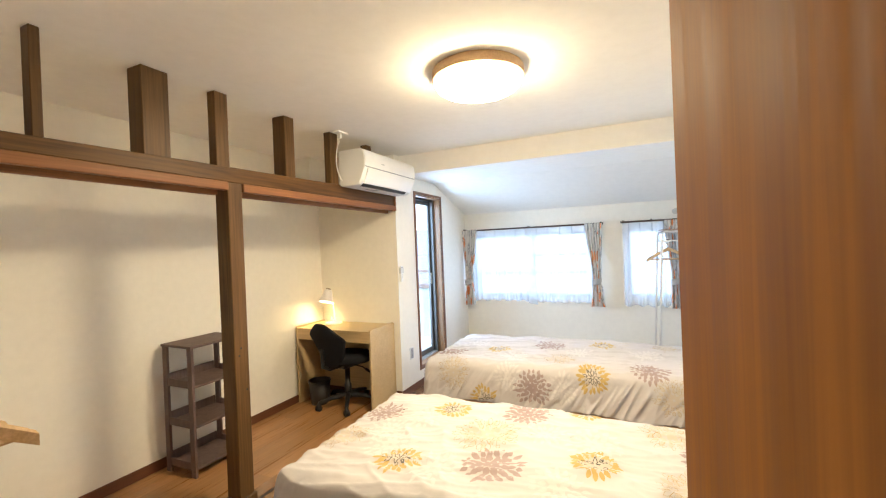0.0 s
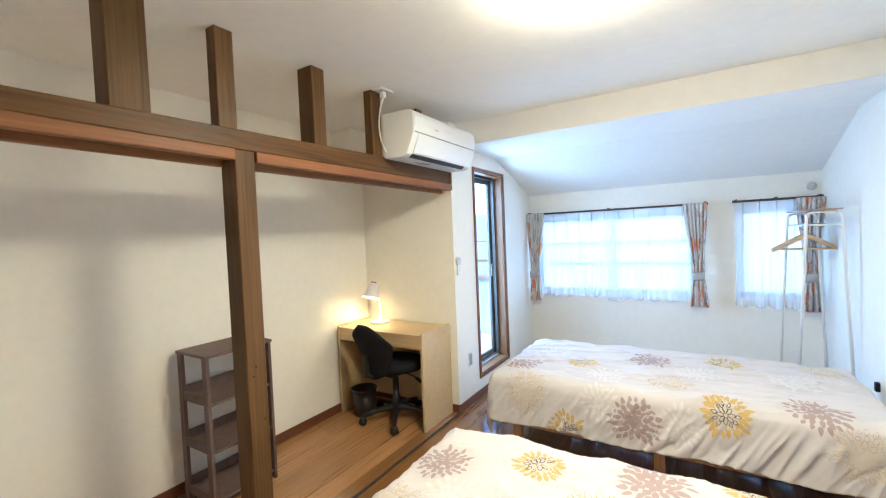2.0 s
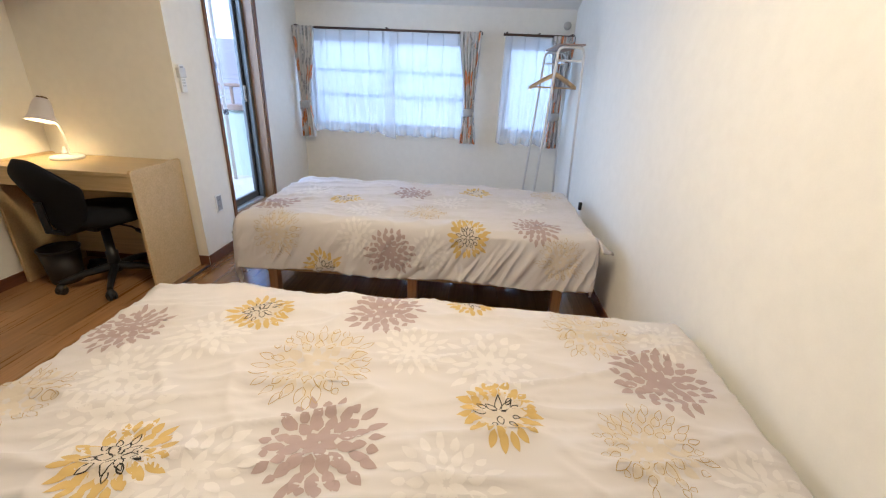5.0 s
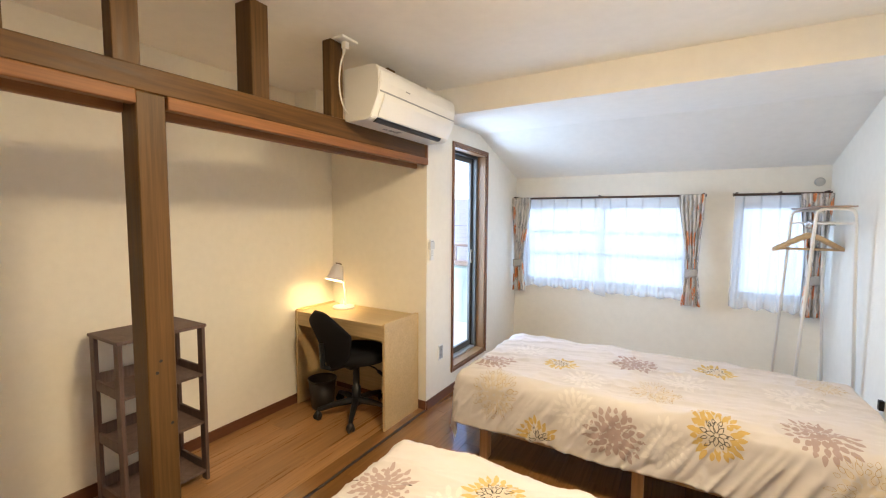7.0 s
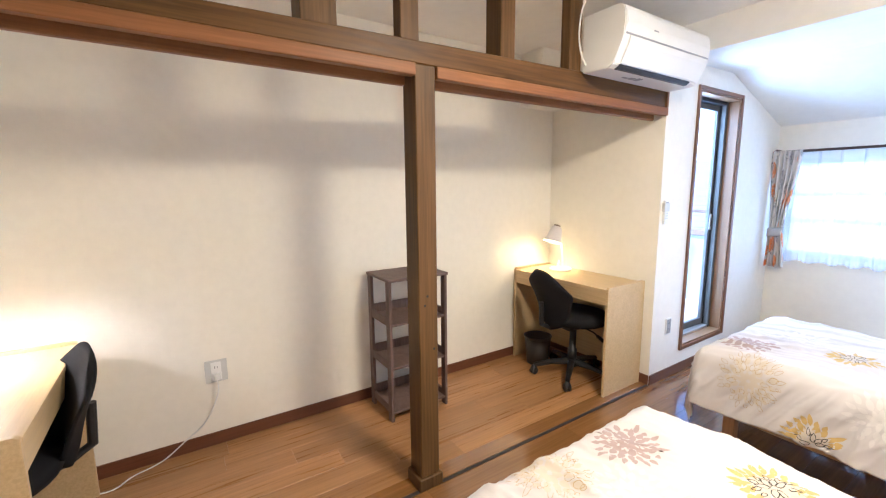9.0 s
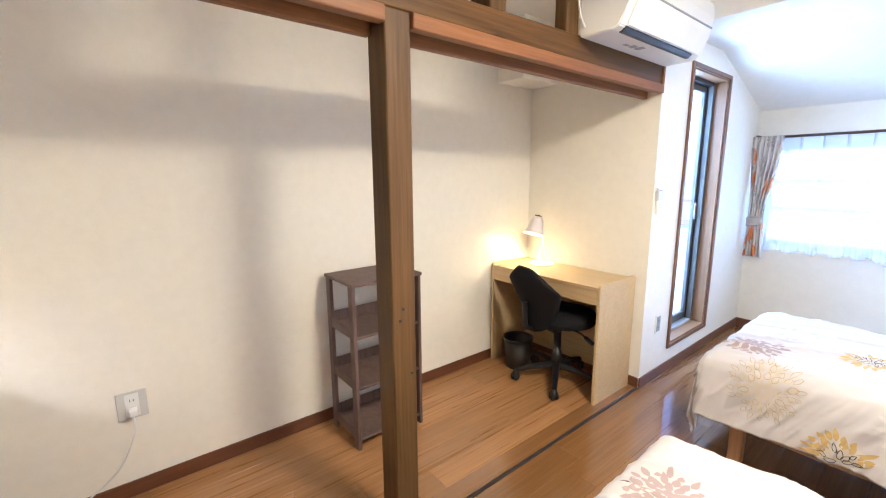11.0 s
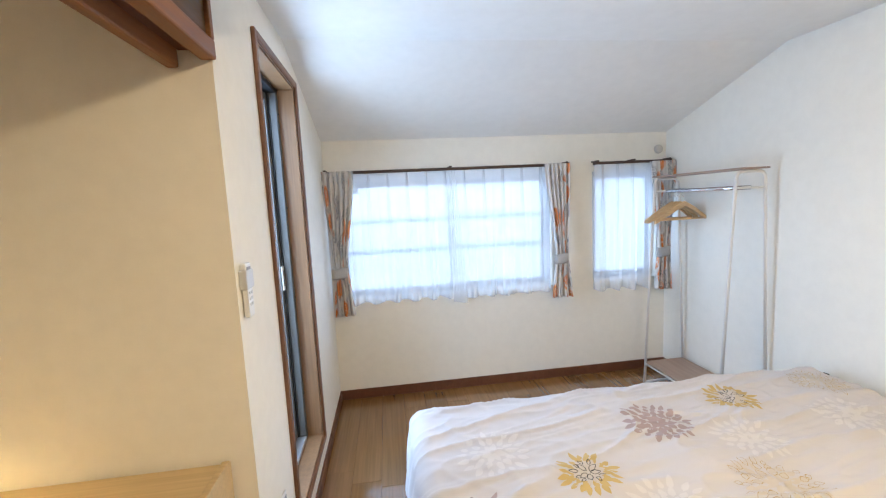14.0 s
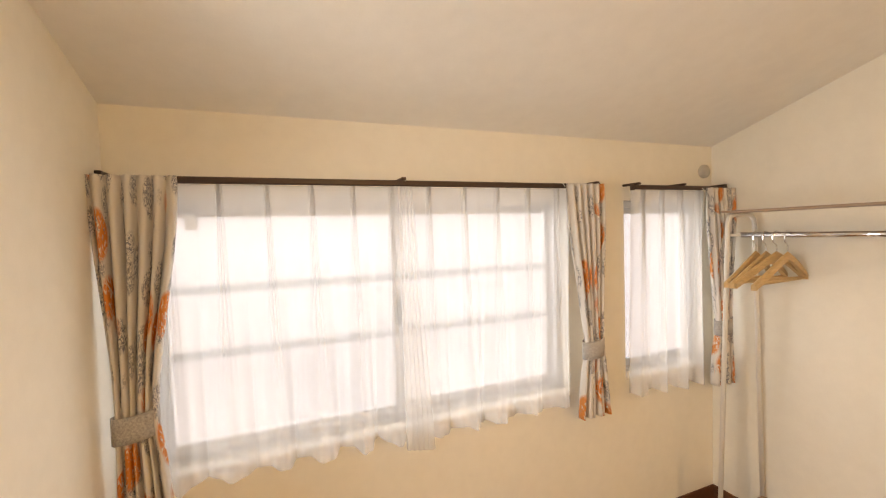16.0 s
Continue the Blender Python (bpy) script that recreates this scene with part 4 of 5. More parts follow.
def desk_lamp(x, y, z, turn, bulb):
    at = pose(x, y, z, 0, 0, turn)
    lamp = thing("desk_lamp", at, "white desk lamp with a bell shade, switched on", "desk lamp", "desk lamps")
    part("base", lathe([(0, 0), (0.080, 0), (0.084, 0.004), (0.084, 0.010), (0.080, 0.015), (0.02, 0.018), (0, 0.018)], m=at, n=40), M_WHITE, lamp, smooth=True)
    stem = curve_points([(0.004, 0.02, 0.016), (0.002, 0.018, 0.10), (-0.006, 0.014, 0.18), (-0.022, 0.008, 0.262), (-0.035, 0.004, 0.300)])
    part("stem", tube([at @ p for p in stem], 0.0065), M_WHITE, lamp, smooth=True)
    tilt = at @ pose(-0.045, 0, 0.325, -20, 3, 0)
    shell = lathe([(0.0, 0.012), (0.024, 0.011), (0.034, 0.004), (0.043, -0.016), (0.050, -0.046), (0.056, -0.080), (0.064, -0.104), (0.074, -0.114), (0.0745, -0.117), (0.071, -0.114), (0.053, -0.080), (0.047, -0.046), (0.040, -0.016), (0.030, 0.0), (0.0, 0.005)], m=tilt, n=40)
    part("shade", shell, M_SHADE, lamp, "white bell-shaped lampshade", smooth=True)
    part("bulb", lathe([(0, -0.018), (0.014, -0.024), (0.016, -0.045), (0.028, -0.072), (0.027, -0.090), (0.014, -0.102), (0, -0.105)], m=tilt, n=20), bulb, lamp, "glowing warm bulb", smooth=True)
    for s in (-1, 1):
        part("cap", box(-0.019, 0.019, min(s * 0.003, s * 0.018), max(s * 0.003, s * 0.018), 0.009, 0.022, 0.004, 2, m=tilt @ pose(0, 0, 0, 0, 0, 90)), M_CAP, lamp, "bronze shade clamp")


desk_lamp(-0.675, 5.06, 0.7155, 8, M_BULB)
desk_lamp(-0.65, 1.855, 0.7155, 170, M_BULB_PALE)
plug = thing("lamp_adapter", (-0.755, 5.13, 0.7155), "small white plug adapter standing on the desk", "adapter")
part("base", lathe([(0, 0), (0.020, 0), (0.020, 0.004), (0, 0.004)], (-0.755, 5.13, 0.7155), 16), M_BLACK, plug)
part("body", lathe([(0, 0.0042), (0.019, 0.0042), (0.018, 0.026), (0.010, 0.034), (0.006, 0.055), (0, 0.056)], (-0.755, 5.13, 0.7155), 18), M_WHITE, plug, smooth=True)
part("lead", tube(curve_points([(-0.75, 5.13, 0.725), (-0.725, 5.135, 0.728), (-0.70, 5.12, 0.722)]), 0.0025, 6), M_WHITE, plug, smooth=True)


def office_chair(at, label):
    c = thing("office_chair", at, label, "office chair", "pair of office chairs")

    def w(x, y, z):
        return at @ Vector((x, y, z))
    seat = lathe([(0.0, 0.0), (0.16, 0.0), (0.210, 0.014), (0.228, 0.045), (0.214, 0.078), (0.155, 0.092), (0.0, 0.086)], n=32)
    for v in seat.verts:
        v.co.x *= 1.03
        v.co.y *= 0.98
        v.co.z -= 0.05 * max(0, v.co.y - 0.08)
        v.co = w(v.co.x, v.co.y + 0.02, v.co.z + 0.40)
    part("seat", seat, M_FABRIC, c, "black fabric seat cushion", smooth=True)

    def back(u, v, s):
        x, z = (u - 0.5) * 2, v
        width = 0.232 * (0.46 + 0.54 * min(1.0, v / 0.66) ** 1.1) * (1 - max(0.0, (v - 0.66) / 0.34) ** 3.0 * 0.34)
        y = -0.215 - 0.075 * v + 0.055 * x * x + s * 0.026 * (1 - abs(x) ** 3) * (1 - abs(2 * v - 1) ** 4) + 0.012 * math.sin(v * 5)
        return w(x * width, y, 0.385 + 0.42 * z - 0.115 * abs(x) ** 3 * max(0.0, 2 * v - 1) ** 2 + 0.05 * abs(x) ** 3 * max(0.0, 1 - 3 * v))
    bm = bmesh.new()
    n = 16
    faces = []
    for s in (-1, 1):
        faces.append([[bm.verts.new(back(i / n, j / n, s)) for j in range(n + 1)] for i in range(n + 1)])
        for i in range(n):
            for j in range(n):
                g = faces[-1]
                bm.faces.new((g[i][j], g[i + 1][j], g[i + 1][j + 1], g[i][j + 1]))
    bmesh.ops.remove_doubles(bm, verts=bm.verts[:], dist=0.0004)
    part("backrest", bm, M_FABRIC, c, "black fabric backrest with a moulded shell", smooth=True)
    part("back_bar", tube([w(0, 0.0, 0.385), w(0, -0.2, 0.385), w(0, -0.275, 0.42), w(0, -0.285, 0.58)], 0.017, 10), M_BLACK, c)
    part("mechanism", box(-0.07, 0.07, -0.10, 0.10, 0.36, 0.40, 0.012, 2, m=at), M_BLACK, c)
    part("column", lathe([(0.0, 0.07), (0.032, 0.07), (0.032, 0.20), (0.024, 0.205), (0.024, 0.36), (0, 0.36)], m=at, n=18), M_BLACK, c, smooth=True)
    part("lever", tube([w(0.06, 0.03, 0.375), w(0.16, 0.04, 0.365), w(0.20, 0.045, 0.345)], 0.006, 8), M_BLACK, c)
    part("lever_grip", tube([w(0.19, 0.044, 0.350), w(0.25, 0.05, 0.325)], 0.012, 8), M_BLACK, c)
    for k in range(5):
        a = 2 * math.pi * k / 5 + 0.45
        dx, dy = math.cos(a), math.sin(a)
        leg = tube([w(0.02 * dx, 0.02 * dy, 0.105), w(0.15 * dx, 0.15 * dy, 0.095), w(0.27 * dx, 0.27 * dy, 0.07)], 0.026, 8, taper=0.015)
        arm = part("base_leg", leg, M_BLACK, c)
        for s in (-1, 1):
            m = at @ Matrix.Translation((0.27 * dx, 0.27 * dy, 0.026)) @ pose(0, 0, 0, 0, 0, math.degrees(a) + 35) @ pose(0, s * 0.013, 0, 90, 0, 0)
            part("castor", lathe([(0, -0.009), (0.020, -0.009), (0.026, -0.005), (0.026, 0.005), (0.020, 0.009), (0, 0.009)], n=16, m=m), M_BLACK, arm)
        part("castor_hood", lathe([(0.0, 0.030), (0.022, 0.026), (0.026, 0.045), (0.012, 0.066), (0, 0.067)], n=12, m=at @ Matrix.Translation((0.27 * dx, 0.27 * dy, 0))), M_BLACK, arm, smooth=True)
    return c


office_chair(pose(-0.405, 4.90, 0, 0, 0, -10), "black office chair pushed under the desk, slightly turned")
office_chair(pose(-0.36, 1.985, 0, 0, 0, 200), "black office chair pushed under the desk, slightly turned")

bin_at = (-0.70, 4.855, 0)
bin_ = thing("waste_bin", bin_at, "round dark brown plastic waste bin on the closet floor", "waste bin")
part("bucket", lathe([(0.0, 0.002), (0.078, 0.002), (0.082, 0.016), (0.100, 0.212), (0.097, 0.212), (0.076, 0.010), (0.0, 0.010)], bin_at), M_BIN, bin_, smooth=True)
part("rim", lathe([(0.098, 0.206), (0.105, 0.208), (0.106, 0.219), (0.099, 0.222), (0.095, 0.217), (0.098, 0.206)], bin_at), M_BIN, bin_, smooth=True)

# low shelf unit
sx0, sx1, sy0, sy1 = -0.865, -0.57, 3.535, 3.925
shelf = thing("shelf_unit", ((sx0 + sx1) / 2, (sy0 + sy1) / 2, 0), "narrow empty dark walnut four-tier shelf unit against the closet wall", "shelf unit")
for x in (sx0, sx1 - 0.045):
    for y in (sy0, sy1 - 0.018):
        part("upright", box(x, x + 0.045, y, y + 0.018, 0.0, 0.835, 0.002), M_SHELF, shelf)
part("shelf_board", box(sx0 - 0.006, sx1 + 0.006, sy0 - 0.006, sy1 + 0.006, 0.8355, 0.852, 0.003), M_SHELF, shelf)
for z in (0.045, 0.315, 0.575):
    part("shelf_board", box(sx0 + 0.004, sx1 - 0.004, sy0 + 0.0185, sy1 - 0.0185, z, z + 0.014, 0.002), M_SHELF, shelf)
    for y in (sy0 + 0.002, sy1 - 0.016):
        part("side_rail", box(sx0 + 0.0455, sx1 - 0.0455, y, y + 0.014, z, z + 0.05, 0.002), M_SHELF, shelf)
    part("back_rail", box(sx0 - 0.001, sx0 + 0.0035, sy0 + 0.019, sy1 - 0.019, z, z + 0.07, 0.001), M_SHELF, shelf)

# ---- air conditioner ----
ac = thing("air_conditioner", (0.0, 4.77, 1.92), "white wall-mounted air conditioner over the beam", "air conditioner")
y0, y1 = 4.375, 5.165
prof = [(0.004, 1.93), (0.02, 1.92), (0.155, 1.92), (0.186, 1.932), (0.226, 2.02), (0.238, 2.055), (0.243, 2.105), (0.238, 2.162), (0.222, 2.186), (0.19, 2.193), (0.004, 2.193)]
body = prism(prof, 1, y0, y1)
bmesh.ops.bevel(body, geom=body.edges[:], offset=0.005, segments=2, affect="EDGES")
part("body", body, M_WHITE, ac)
part("front_panel", prism([(0.2385, 2.063), (0.2455, 2.105), (0.2415, 2.155), (0.236, 2.155), (0.236, 2.063)], 1, y0 + 0.012, y1 - 0.012), M_WHITE, ac)
part("panel_gap", prism([(0.232, 2.052), (0.2405, 2.054), (0.2408, 2.060), (0.232, 2.060)], 1, y0 + 0.012, y1 - 0.012), M_GREYTXT, ac)
part("outlet_slot", prism([(0.158, 1.9195), (0.158, 1.917), (0.172, 1.9175), (0.188, 1.931), (0.187, 1.937), (0.168, 1.922)], 1, y0 + 0.05, y1 - 0.09), M_BLACK, ac, "black air outlet slot")
part("flap", prism([(0.194, 1.938), (0.199, 1.937), (0.238, 2.022), (0.2435, 2.048), (0.236, 2.05), (0.225, 2.017)], 1, y0 + 0.045, y1 - 0.05), M_WHITE, ac)
for k in range(3):
    part("label", box(0.08, 0.084 + 0.012 * (k + 1), 4.60 + 0.05 * k, 4.635 + 0.05 * k, 1.9175, 1.9195), M_GREYTXT, ac, "grey printed lines")
part("mark", box(0.2455, 0.2462, 4.60, 4.64, 2.098, 2.104), M_GREYTXT, ac)
acp = thing("ceiling_socket", (0.05, 4.33, CEIL), "white ceiling socket plate with a plugged power cord", "socket")
part("plate", box(0.015, 0.085, 4.285, 4.40, CEIL - 0.012, CEIL, 0.004, 2), M_WHITE, acp)
part("plug", box(0.035, 0.065, 4.325, 4.355, CEIL - 0.05, CEIL - 0.0122, 0.006, 2), M_WHITE, acp)
cord = curve_points([(0.05, 4.34, CEIL - 0.05), (0.04, 4.318, 2.20), (0.03, 4.315, 2.10), (0.03, 4.335, 2.01), (0.03, 4.374, 1.96)])
solid("power_cord", tube(cord, 0.004, 8), M_WHITE, "white power cord hanging from the ceiling socket", "power cord", smooth=True)

# ---- ceiling lamp ----
lx, ly = 1.335, 3.83
lamp = thing("ceiling_lamp", (lx, ly, CEIL), "round white ceiling lamp with a glowing domed diffuser", "ceiling lamp")
part("base_ring", lathe([(0.0, CEIL - 0.001), (0.232, CEIL - 0.001), (0.235, CEIL - 0.008), (0.235, CEIL - 0.046), (0.232, CEIL - 0.049), (0.0, CEIL - 0.046)], (lx, ly, 0), 48), M_PINE, lamp, "light wooden rim")
part("diffuser", lathe([(0.223, CEIL - 0.050), (0.222, CEIL - 0.064), (0.213, CEIL - 0.084), (0.19, CEIL - 0.101), (0.14, CEIL - 0.113), (0.0, CEIL - 0.117)], (lx, ly, 0), 48), M_LAMP, lamp, "glowing opal diffuser", smooth=True)


# ---- clothes racks ----
def clothes_rack(at, length, hangers, label, rail=1.40):
    """Local: the rail runs along x, the legs spread along y."""
    r = thing("clothes_rack", at, label, "clothes rack", "pair of clothes racks")

    def w(x, y, z):
        return at @ Vector((x, y, z))
    for x in (0.0, length):
        pts = rounded([(x, -0.155, 0.012), (x, -0.088, rail + 0.088), (x, 0.088, rail + 0.088), (x, 0.155, 0.012)], 0.045)
        pts = [w(*p) for p in pts]
        part("side_frame", tube(pts, 0.0095, 10), M_TUBE, r, smooth=True)
        part("foot_bar", tube([w(x, -0.155, 0.012), w(x, 0.155, 0.012)], 0.0095, 10), M_TUBE, r, smooth=True)
        part("cross_bar", tube([w(x, -0.092, rail), w(x, 0.092, rail)], 0.007, 8), M_TUBE, r, smooth=True)
    part("hanging_rail", tube([w(0, 0, rail), w(length, 0, rail)], 0.0115, 14), M_CHROME, r, "chrome hanging rail", smooth=True)
    part("top_tray", box(-0.03, length + 0.03, -0.09, 0.09, rail + 0.0985, rail + 0.108, 0.002, m=at), M_RACKWOOD, r, "thin greyish top board")
    part("bottom_shelf", box(0.0, length, -0.148, 0.148, 0.155, 0.170, 0.003, m=at), M_RACKWOOD, r, "greyish oak bottom shelf")
    for y in (-0.149, 0.149):
        part("shelf_rail", tube([w(0, y, 0.148), w(length, y, 0.148)], 0.006, 8), M_TUBE, r, smooth=True)
    for x, turn in hangers:
        clothes_hanger(at @ pose(x, 0, rail, 0, 0, turn))


def clothes_hanger(at):
    h = thing("clothes_hanger", at, "pale wooden clothes hanger on the rail", "clothes hanger", "wooden hangers")

    def w(x, y, z):
        return at @ Vector((x, y, z))
    hook = [w(0, 0.0, -0.085), w(0, 0.0, -0.045), w(0, 0.02, -0.03), w(0, 0.024, -0.005), w(0, 0.012, 0.012), w(0, -0.008, 0.014), w(0, -0.018, 0.004)]
    part("hook", tube(curve_points(hook, 5), 0.0022, 6), M_CHROME, h)
    bm = bmesh.new()
    n = 16
    rows = []
    for i in range(n + 1):
        t = i / n * 2 - 1
        y = 0.205 * t
        z = -0.085 - 0.115 * abs(t) ** 1.15
        hh, tt = 0.017 - 0.004 * abs(t), 0.006 + 0.004 * abs(t)
        x = 0.02 * t * t
        rows.append([bm.verts.new(w(x + a, y, z + b)) for a, b in ((-tt, -hh), (tt, -hh), (tt, hh * 0.6), (0, hh), (-tt, hh * 0.6))])
    for p, q in zip(rows, rows[1:]):
        for k in range(5):
            bm.faces.new((p[k], p[(k + 1) % 5], q[(k + 1) % 5], q[k]))
    bm.faces.new(rows[0])
    bm.faces.new(rows[-1][::-1])
    part("shoulder_bar", bm, M_HANGER, h)
    part("trouser_bar", tube([w(0.016, -0.185, -0.190), w(0.016, 0.185, -0.190)], 0.006, 8), M_HANGER, h)


clothes_rack(pose(2.375, 6.06, 0, 0, 0, 90), 0.68, ((0.50, 4), (0.54, -6), (0.58, 3), (0.62, 8)), "white steel clothes rack with an oak shelf beside the window")
clothes_rack(pose(0.36, 1.955, 0, 0, 0, 0), 0.74, ((0.58, 4), (0.62, -5), (0.66, 2), (0.70, 6)), "white steel clothes rack with an oak shelf against the entrance wall", 1.32)

# ---- fittings on the walls ----
remote = thing("remote_holder", (0.0, 5.248, 1.19), "white remote control in a wall holder", "remote control")
part("holder", box(0.0, 0.022, 5.218, 5.278, 1.19, 1.245, 0.004, 2), M_OFFWHITE, remote)
part("remote", box(0.003, 0.019, 5.226, 5.270, 1.11, 1.262, 0.004, 2), M_WHITE, remote)
part("screen", box(0.0191, 0.0202, 5.232, 5.264, 1.222, 1.252), M_GREYTXT, remote)
part("button", box(0.0191, 0.0205, 5.234, 5.262, 1.198, 1.206, 0.0005), M_REDBTN, remote, "red button")
for k in range(3):
    part("button", box(0.0191, 0.0205, 5.236, 5.246, 1.175 - 0.016 * k, 1.183 - 0.016 * k), M_OFFWHITE, remote)
    part("button", box(0.0191, 0.0205, 5.250, 5.260, 1.175 - 0.016 * k, 1.183 - 0.016 * k), M_OFFWHITE, remote)


def socket(at, plate_mat, hole_mat, label, half=0.035):
    """Local: the plate lies in the x-z plane and faces +y."""
    s = thing("wall_socket", at, label, "wall socket")
    part("plate", box(-half, half, 0.0, 0.007, -0.06, 0.06, 0.003, 2, m=at), plate_mat, s)
    part("insert", box(-0.024, 0.024, 0.0072, 0.0095, -0.05, 0.05, 0.001, m=at), hole_mat, s)
    for z in (-0.022, 0.022):
        for x in (-0.006, 0.006):
            part("slot", box(x - 0.0012, x + 0.0012, 0.0097, 0.0102, z - 0.005, z + 0.005, m=at), M_BLACK, s)
    return s


socket(pose(0.0, 5.40, 0.385, 0, 0, -90), M_WHITE, M_GREYTXT, "white wall socket with a dark insert")
socket(pose(BACK, 2.69, 0.41, 0, 0, -90), M_OFFWHITE, M_WHITE, "white double wall socket with a plug in it", 0.052)
solid("cord_switch", box(EAST - 0.022, EAST - 0.0005, 5.745, 5.775, 0.40, 0.455, 0.004, 2), M_BLACK, "small black plastic cord switch on the wall", "switch")
solid("plug", box(BACK + 0.0105, BACK + 0.045, 2.675, 2.705, 0.372, 0.402, 0.005, 2), M_WHITE, "white mains plug in the wall socket", "plug")
wire = curve_points([(BACK + 0.04, 2.69, 0.375), (BACK + 0.05, 2.685, 0.30), (BACK + 0.035, 2.62, 0.16), (BACK + 0.02, 2.52, 0.075), (BACK + 0.03, 2.42, 0.012), (-0.85, 2.30, 0.005), (-0.80, 2.25, 0.005), (-0.79, 2.20, 0.005), (-0.82, 2.12, 0.005)])
solid("power_cord", tube(wire, 0.0035, 8), M_WHITE, "white lamp cord running down the wall to the desk", "power cord", smooth=True)
solid("wall_vent", lathe([(0, 0), (0.03, 0), (0.034, 0.006), (0.032, 0.02), (0.015, 0.026), (0, 0.026)], m=pose(2.485, NORTH, 1.72, 90, 0, 0)), M_VENT, "small grey-beige wall vent cap above the curtain", "vent", smooth=True)

# ---- balcony and beyond ----
solid("balcony_floor", box(-1.75, -0.16, END + 0.12, 7.42, 0.02, 0.12), M_DECK, "grey balcony deck", "balcony", "structure")
solid("balcony_eave", box(-0.80, -0.16, END + 0.12, 8.6, 2.33, 2.43), M_SOFFIT, "red-brown underside of the eave over the balcony", "eave", "structure")
rail = thing("balcony_railing", (-1.6, 6.3, 0.12), "aluminium balcony railing with pale green panels", "railing")
for y in (5.4, 6.0, 6.6, 7.17):
    part("post", box(-1.62, -1.58, y - 0.02, y + 0.02, 0.12, 0.87, 0.003), M_ALULIGHT, rail)
part("top_rail", box(-1.635, -1.565, 5.33, 7.2, 0.87, 0.90, 0.005), M_ALU, rail)
part("mid_rail", box(-1.62, -1.58, 5.33, 7.2, 0.52, 0.565, 0.004), M_ALU, rail)
for ya, yb in ((5.42, 5.98), (6.02, 6.58), (6.62, 7.15)):
    part("panel", box(-1.604, -1.596, ya, yb, 0.2, 0.52), M_GREEN, rail)
wall = thing("balcony_parapet", (-0.9, 7.28, 0.12), "pale green balcony parapet with a tan coping and handrail", "parapet")
part("parapet_wall", box(-1.66, -0.17, 7.24, 7.34, 0.1205, 0.83), M_GREEN, wall)
part("coping", box(-1.69, -0.165, 7.21, 7.37, 0.8305, 0.89, 0.006, 2), M_COPING, wall, "tan painted coping")
part("handrail", box(-1.66, -0.165, 7.265, 7.315, 1.065, 1.10, 0.008, 2), M_COPING, wall)
for x in (-1.6, -0.9, -0.24):
    part("rail_post", box(x - 0.014, x + 0.014, 7.276, 7.304, 0.8905, 1.0645, 0.003), M_COPING, wall)
dry = thing("drying_pole_stand", (-0.87, 7.05, 0.12), "white steel laundry pole stand on the balcony", "laundry stand")
part("pole", tube(rounded([(-0.87, 7.08, 0.12), (-0.87, 7.08, 2.1), (-0.87, 6.78, 2.1)], 0.08), 0.018, 10), M_VENT, dry, smooth=True)
part("clamp", lathe([(0.019, 0.0), (0.026, 0.0), (0.026, 0.05), (0.019, 0.05)], (-0.87, 7.08, 0.80), 14), M_BLACK, dry, "black pole clamp")
part("arm", tube([(-0.87, 7.08, 0.98), (-0.87, 6.86, 0.98)], 0.010, 8), M_TUBE, dry, smooth=True)
solid("ground", box(-400, 400, -400, 400, -3.3, -3.2), M_GROUND, "asphalt and yards below the balcony", "ground", "structure")


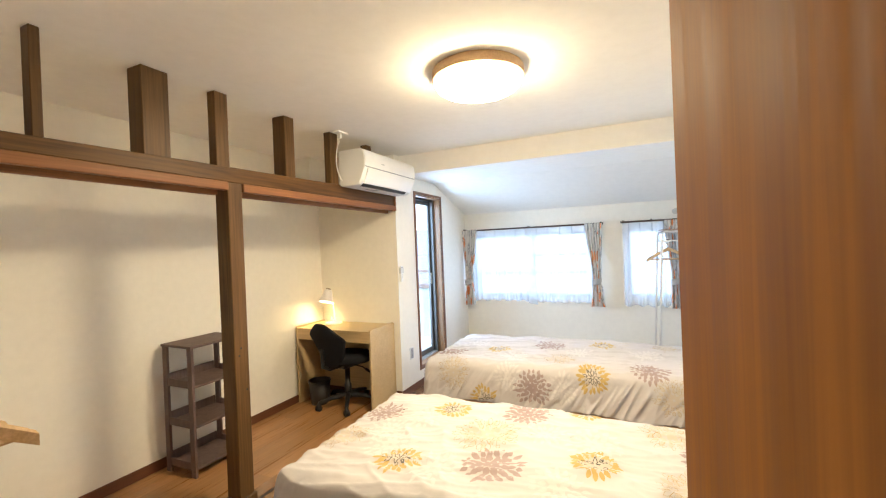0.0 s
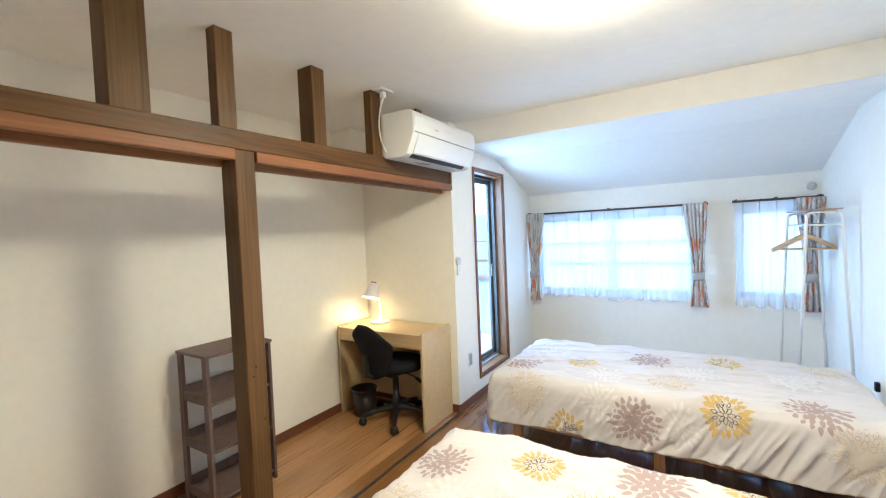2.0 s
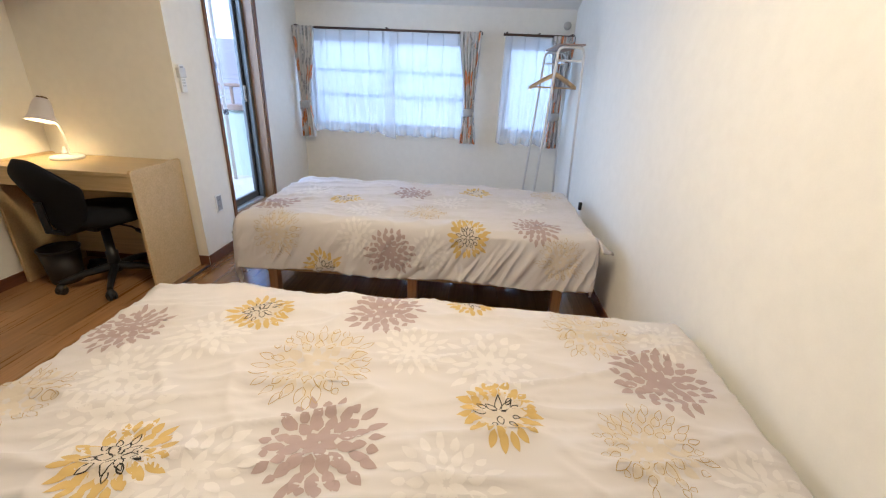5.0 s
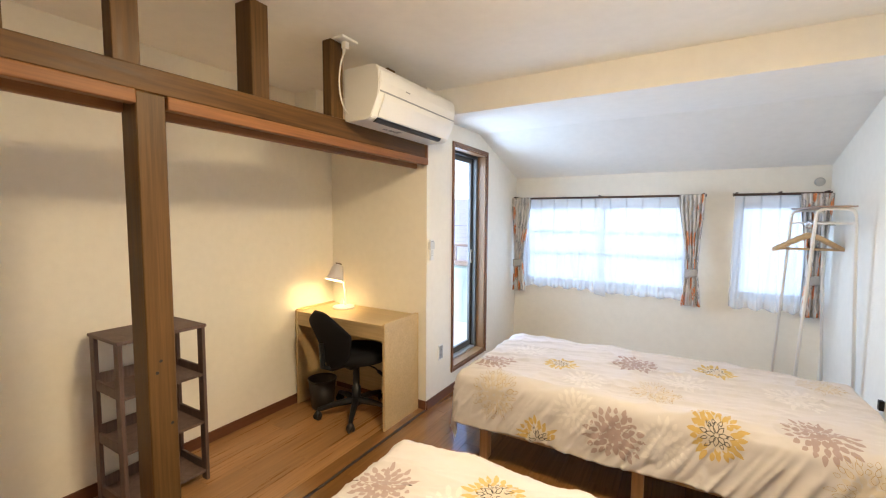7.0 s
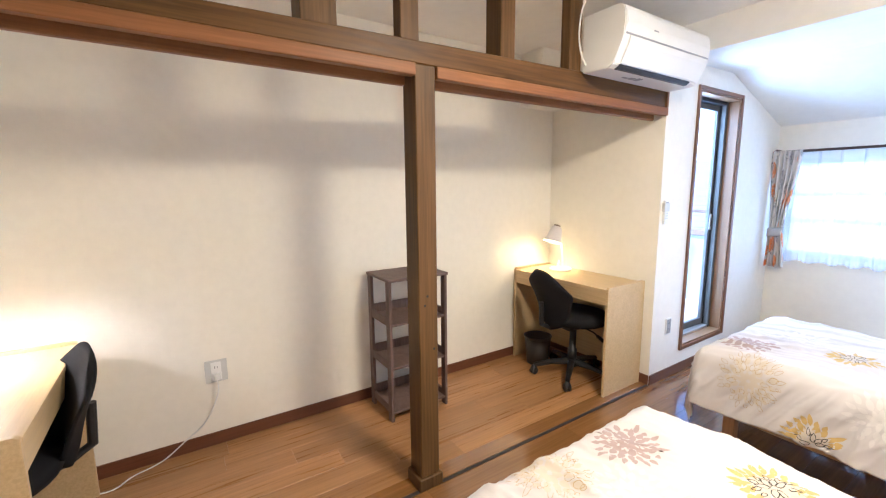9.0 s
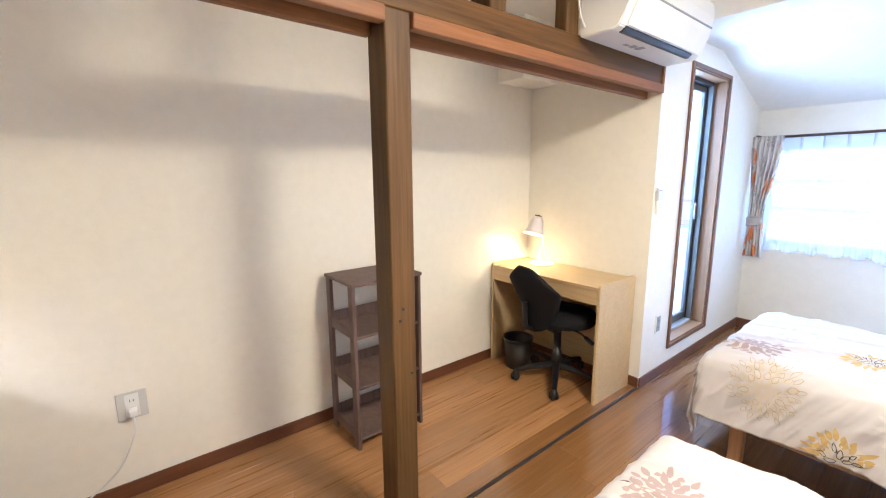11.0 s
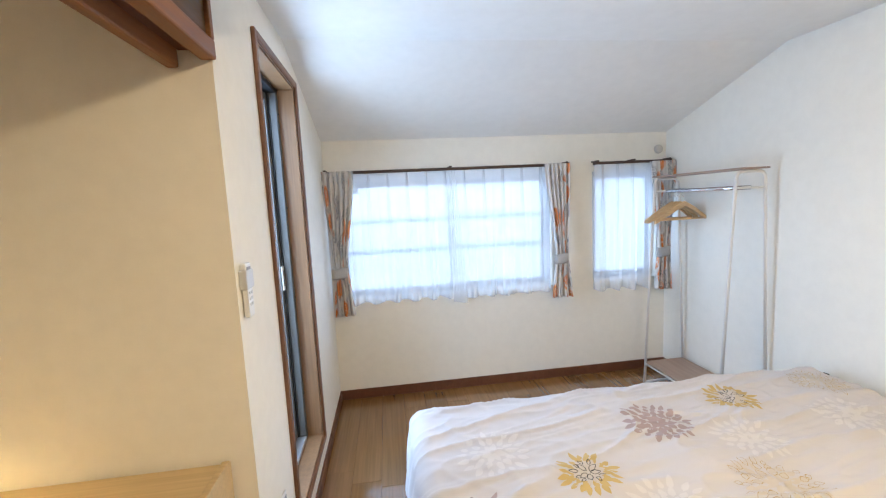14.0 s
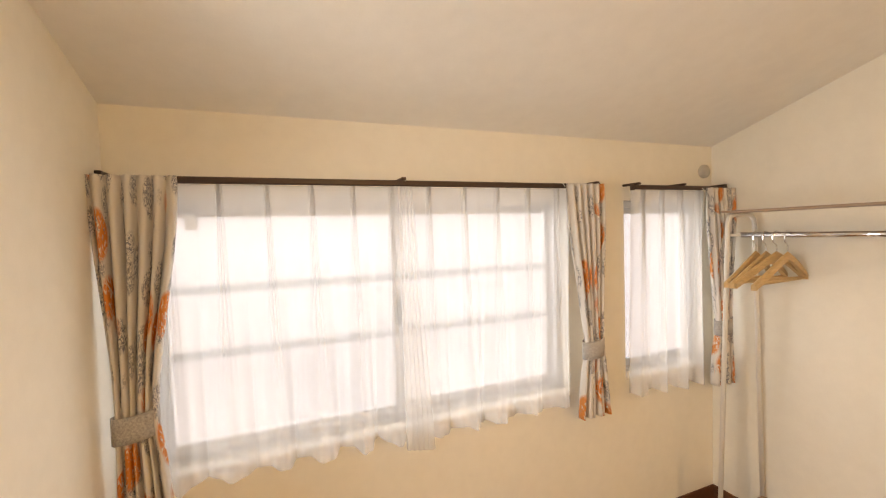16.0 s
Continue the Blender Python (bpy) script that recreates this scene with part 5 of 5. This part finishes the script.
def house(x, y, w, d, h, rise, label, facade=None):
    hs = thing("house", (x, y, -3.2), label, "house", "neighbouring houses")
    part("wall", box(x - w / 2, x + w / 2, y - d / 2, y + d / 2, -3.2, h), facade or M_HOUSE, hs)
    rf = bmesh.new()
    n = 14
    for s in (-1, 1):
        for k in range(n):
            a, b = k / n, (k + 1) / n
            za, zb = h + rise * (1 - a) + 0.03, h + rise * (1 - b)
            ya, yb = y + s * (d / 2 + 0.4) * a, y + s * (d / 2 + 0.4) * b
            prism([(ya, za), (yb, zb + 0.03), (yb, zb), (ya, za - 0.06)], 0, x - w / 2 - 0.4, x + w / 2 + 0.4, rf)
    roof = part("roof", rf, M_ROOF, hs, "grey tiled roof")
    # dark strips paint the shadow at the step of each tile course
    course_shades = bmesh.new()
    for k in range(1, n):
        ye, ze = y - (d / 2 + 0.4) * k / n, h + rise * (1 - k / n)
        box(x - w / 2 - 0.4, x + w / 2 + 0.4, ye - 0.006, ye + 0.02, ze + 0.004, ze + 0.0315, bm=course_shades)
    tagged(part("course_shade", course_shades, M_TILESHADE, roof), kind="stuff")
    for k in (-0.25, 0.25):
        win = part("window", box(x + w / 2 + 0.0, x + w / 2 + 0.04, y + k * d - 0.6, y + k * d + 0.6, h - 1.7, h - 0.6), M_DARKGLASS, hs)
        part("window_sill", box(x + w / 2 + 0.0, x + w / 2 + 0.1, y + k * d - 0.7, y + k * d + 0.7, h - 1.78, h - 1.7), M_ALULIGHT, win)


house(-6.6, 14.0, 9, 8, -0.25, 1.4, "neighbouring house with pale walls and a grey tiled roof")
house(-16, 20.0, 9, 9, 1.0, 1.5, "neighbouring house with pale walls and a grey tiled roof")
house(-10, 28.0, 9, 9, 1.0, 1.7, "neighbouring house with pale walls and a grey tiled roof")
house(-9.0, 4.0, 7, 8, -0.3, 1.3, "neighbouring house with pale walls and a grey tiled roof")

# added house: its pale wall is a backdrop that brightens the window glass
house(4.25, 14.5, 10.5, 8, 2.6, 1.4, "pale house added behind the windows as a bright backdrop", M_BACKDROP)

# ---- floor ----
floor = solid("floor", box(0.0, EAST + 0.16, 0.2, NORTH + 0.1, -0.1, -0.012), M_SUB, "dark brown glossy floorboards", "floor", "structure")
closet_floor = solid("floor_closet", box(BACK - 0.1, 0.0, SOUTH - 0.1, END + 0.1, -0.1, -0.012), M_SUB, "oak-coloured laminate boards in the closet", "floor", "structure")


def boards(parent, x0, x1, y0, y1, width, length, material, seed):
    rng = random.Random(seed)
    made = {}
    n = max(1, round((x1 - x0) / width))
    w = (x1 - x0) / n
    for i in range(n):
        y = y0 - rng.uniform(0, length)
        while y < y1:
            a, b = max(y, y0), min(y + length, y1)
            y += length
            size = round(b - a, 3)
            if size < 0.02:
                continue
            if size not in made:
                g = 0.0003
                made[size] = finish(box(g - w / 2, w / 2 - g, g - size / 2, size / 2 - g, -0.012, 0.0, 0.0006), "plank", material)
            ob = new("plank", made[size])
            ob.location = (x0 + w * (i + 0.5), (a + b) / 2, 0)
            ob.parent = parent


boards(floor, 0.0, EAST, 0.35, NORTH, 0.15, 0.91, M_DARKPLANK, 5)
boards(closet_floor, BACK, -0.105, SOUTH, END, 0.145, 0.9, M_OAKPLANK, 6)
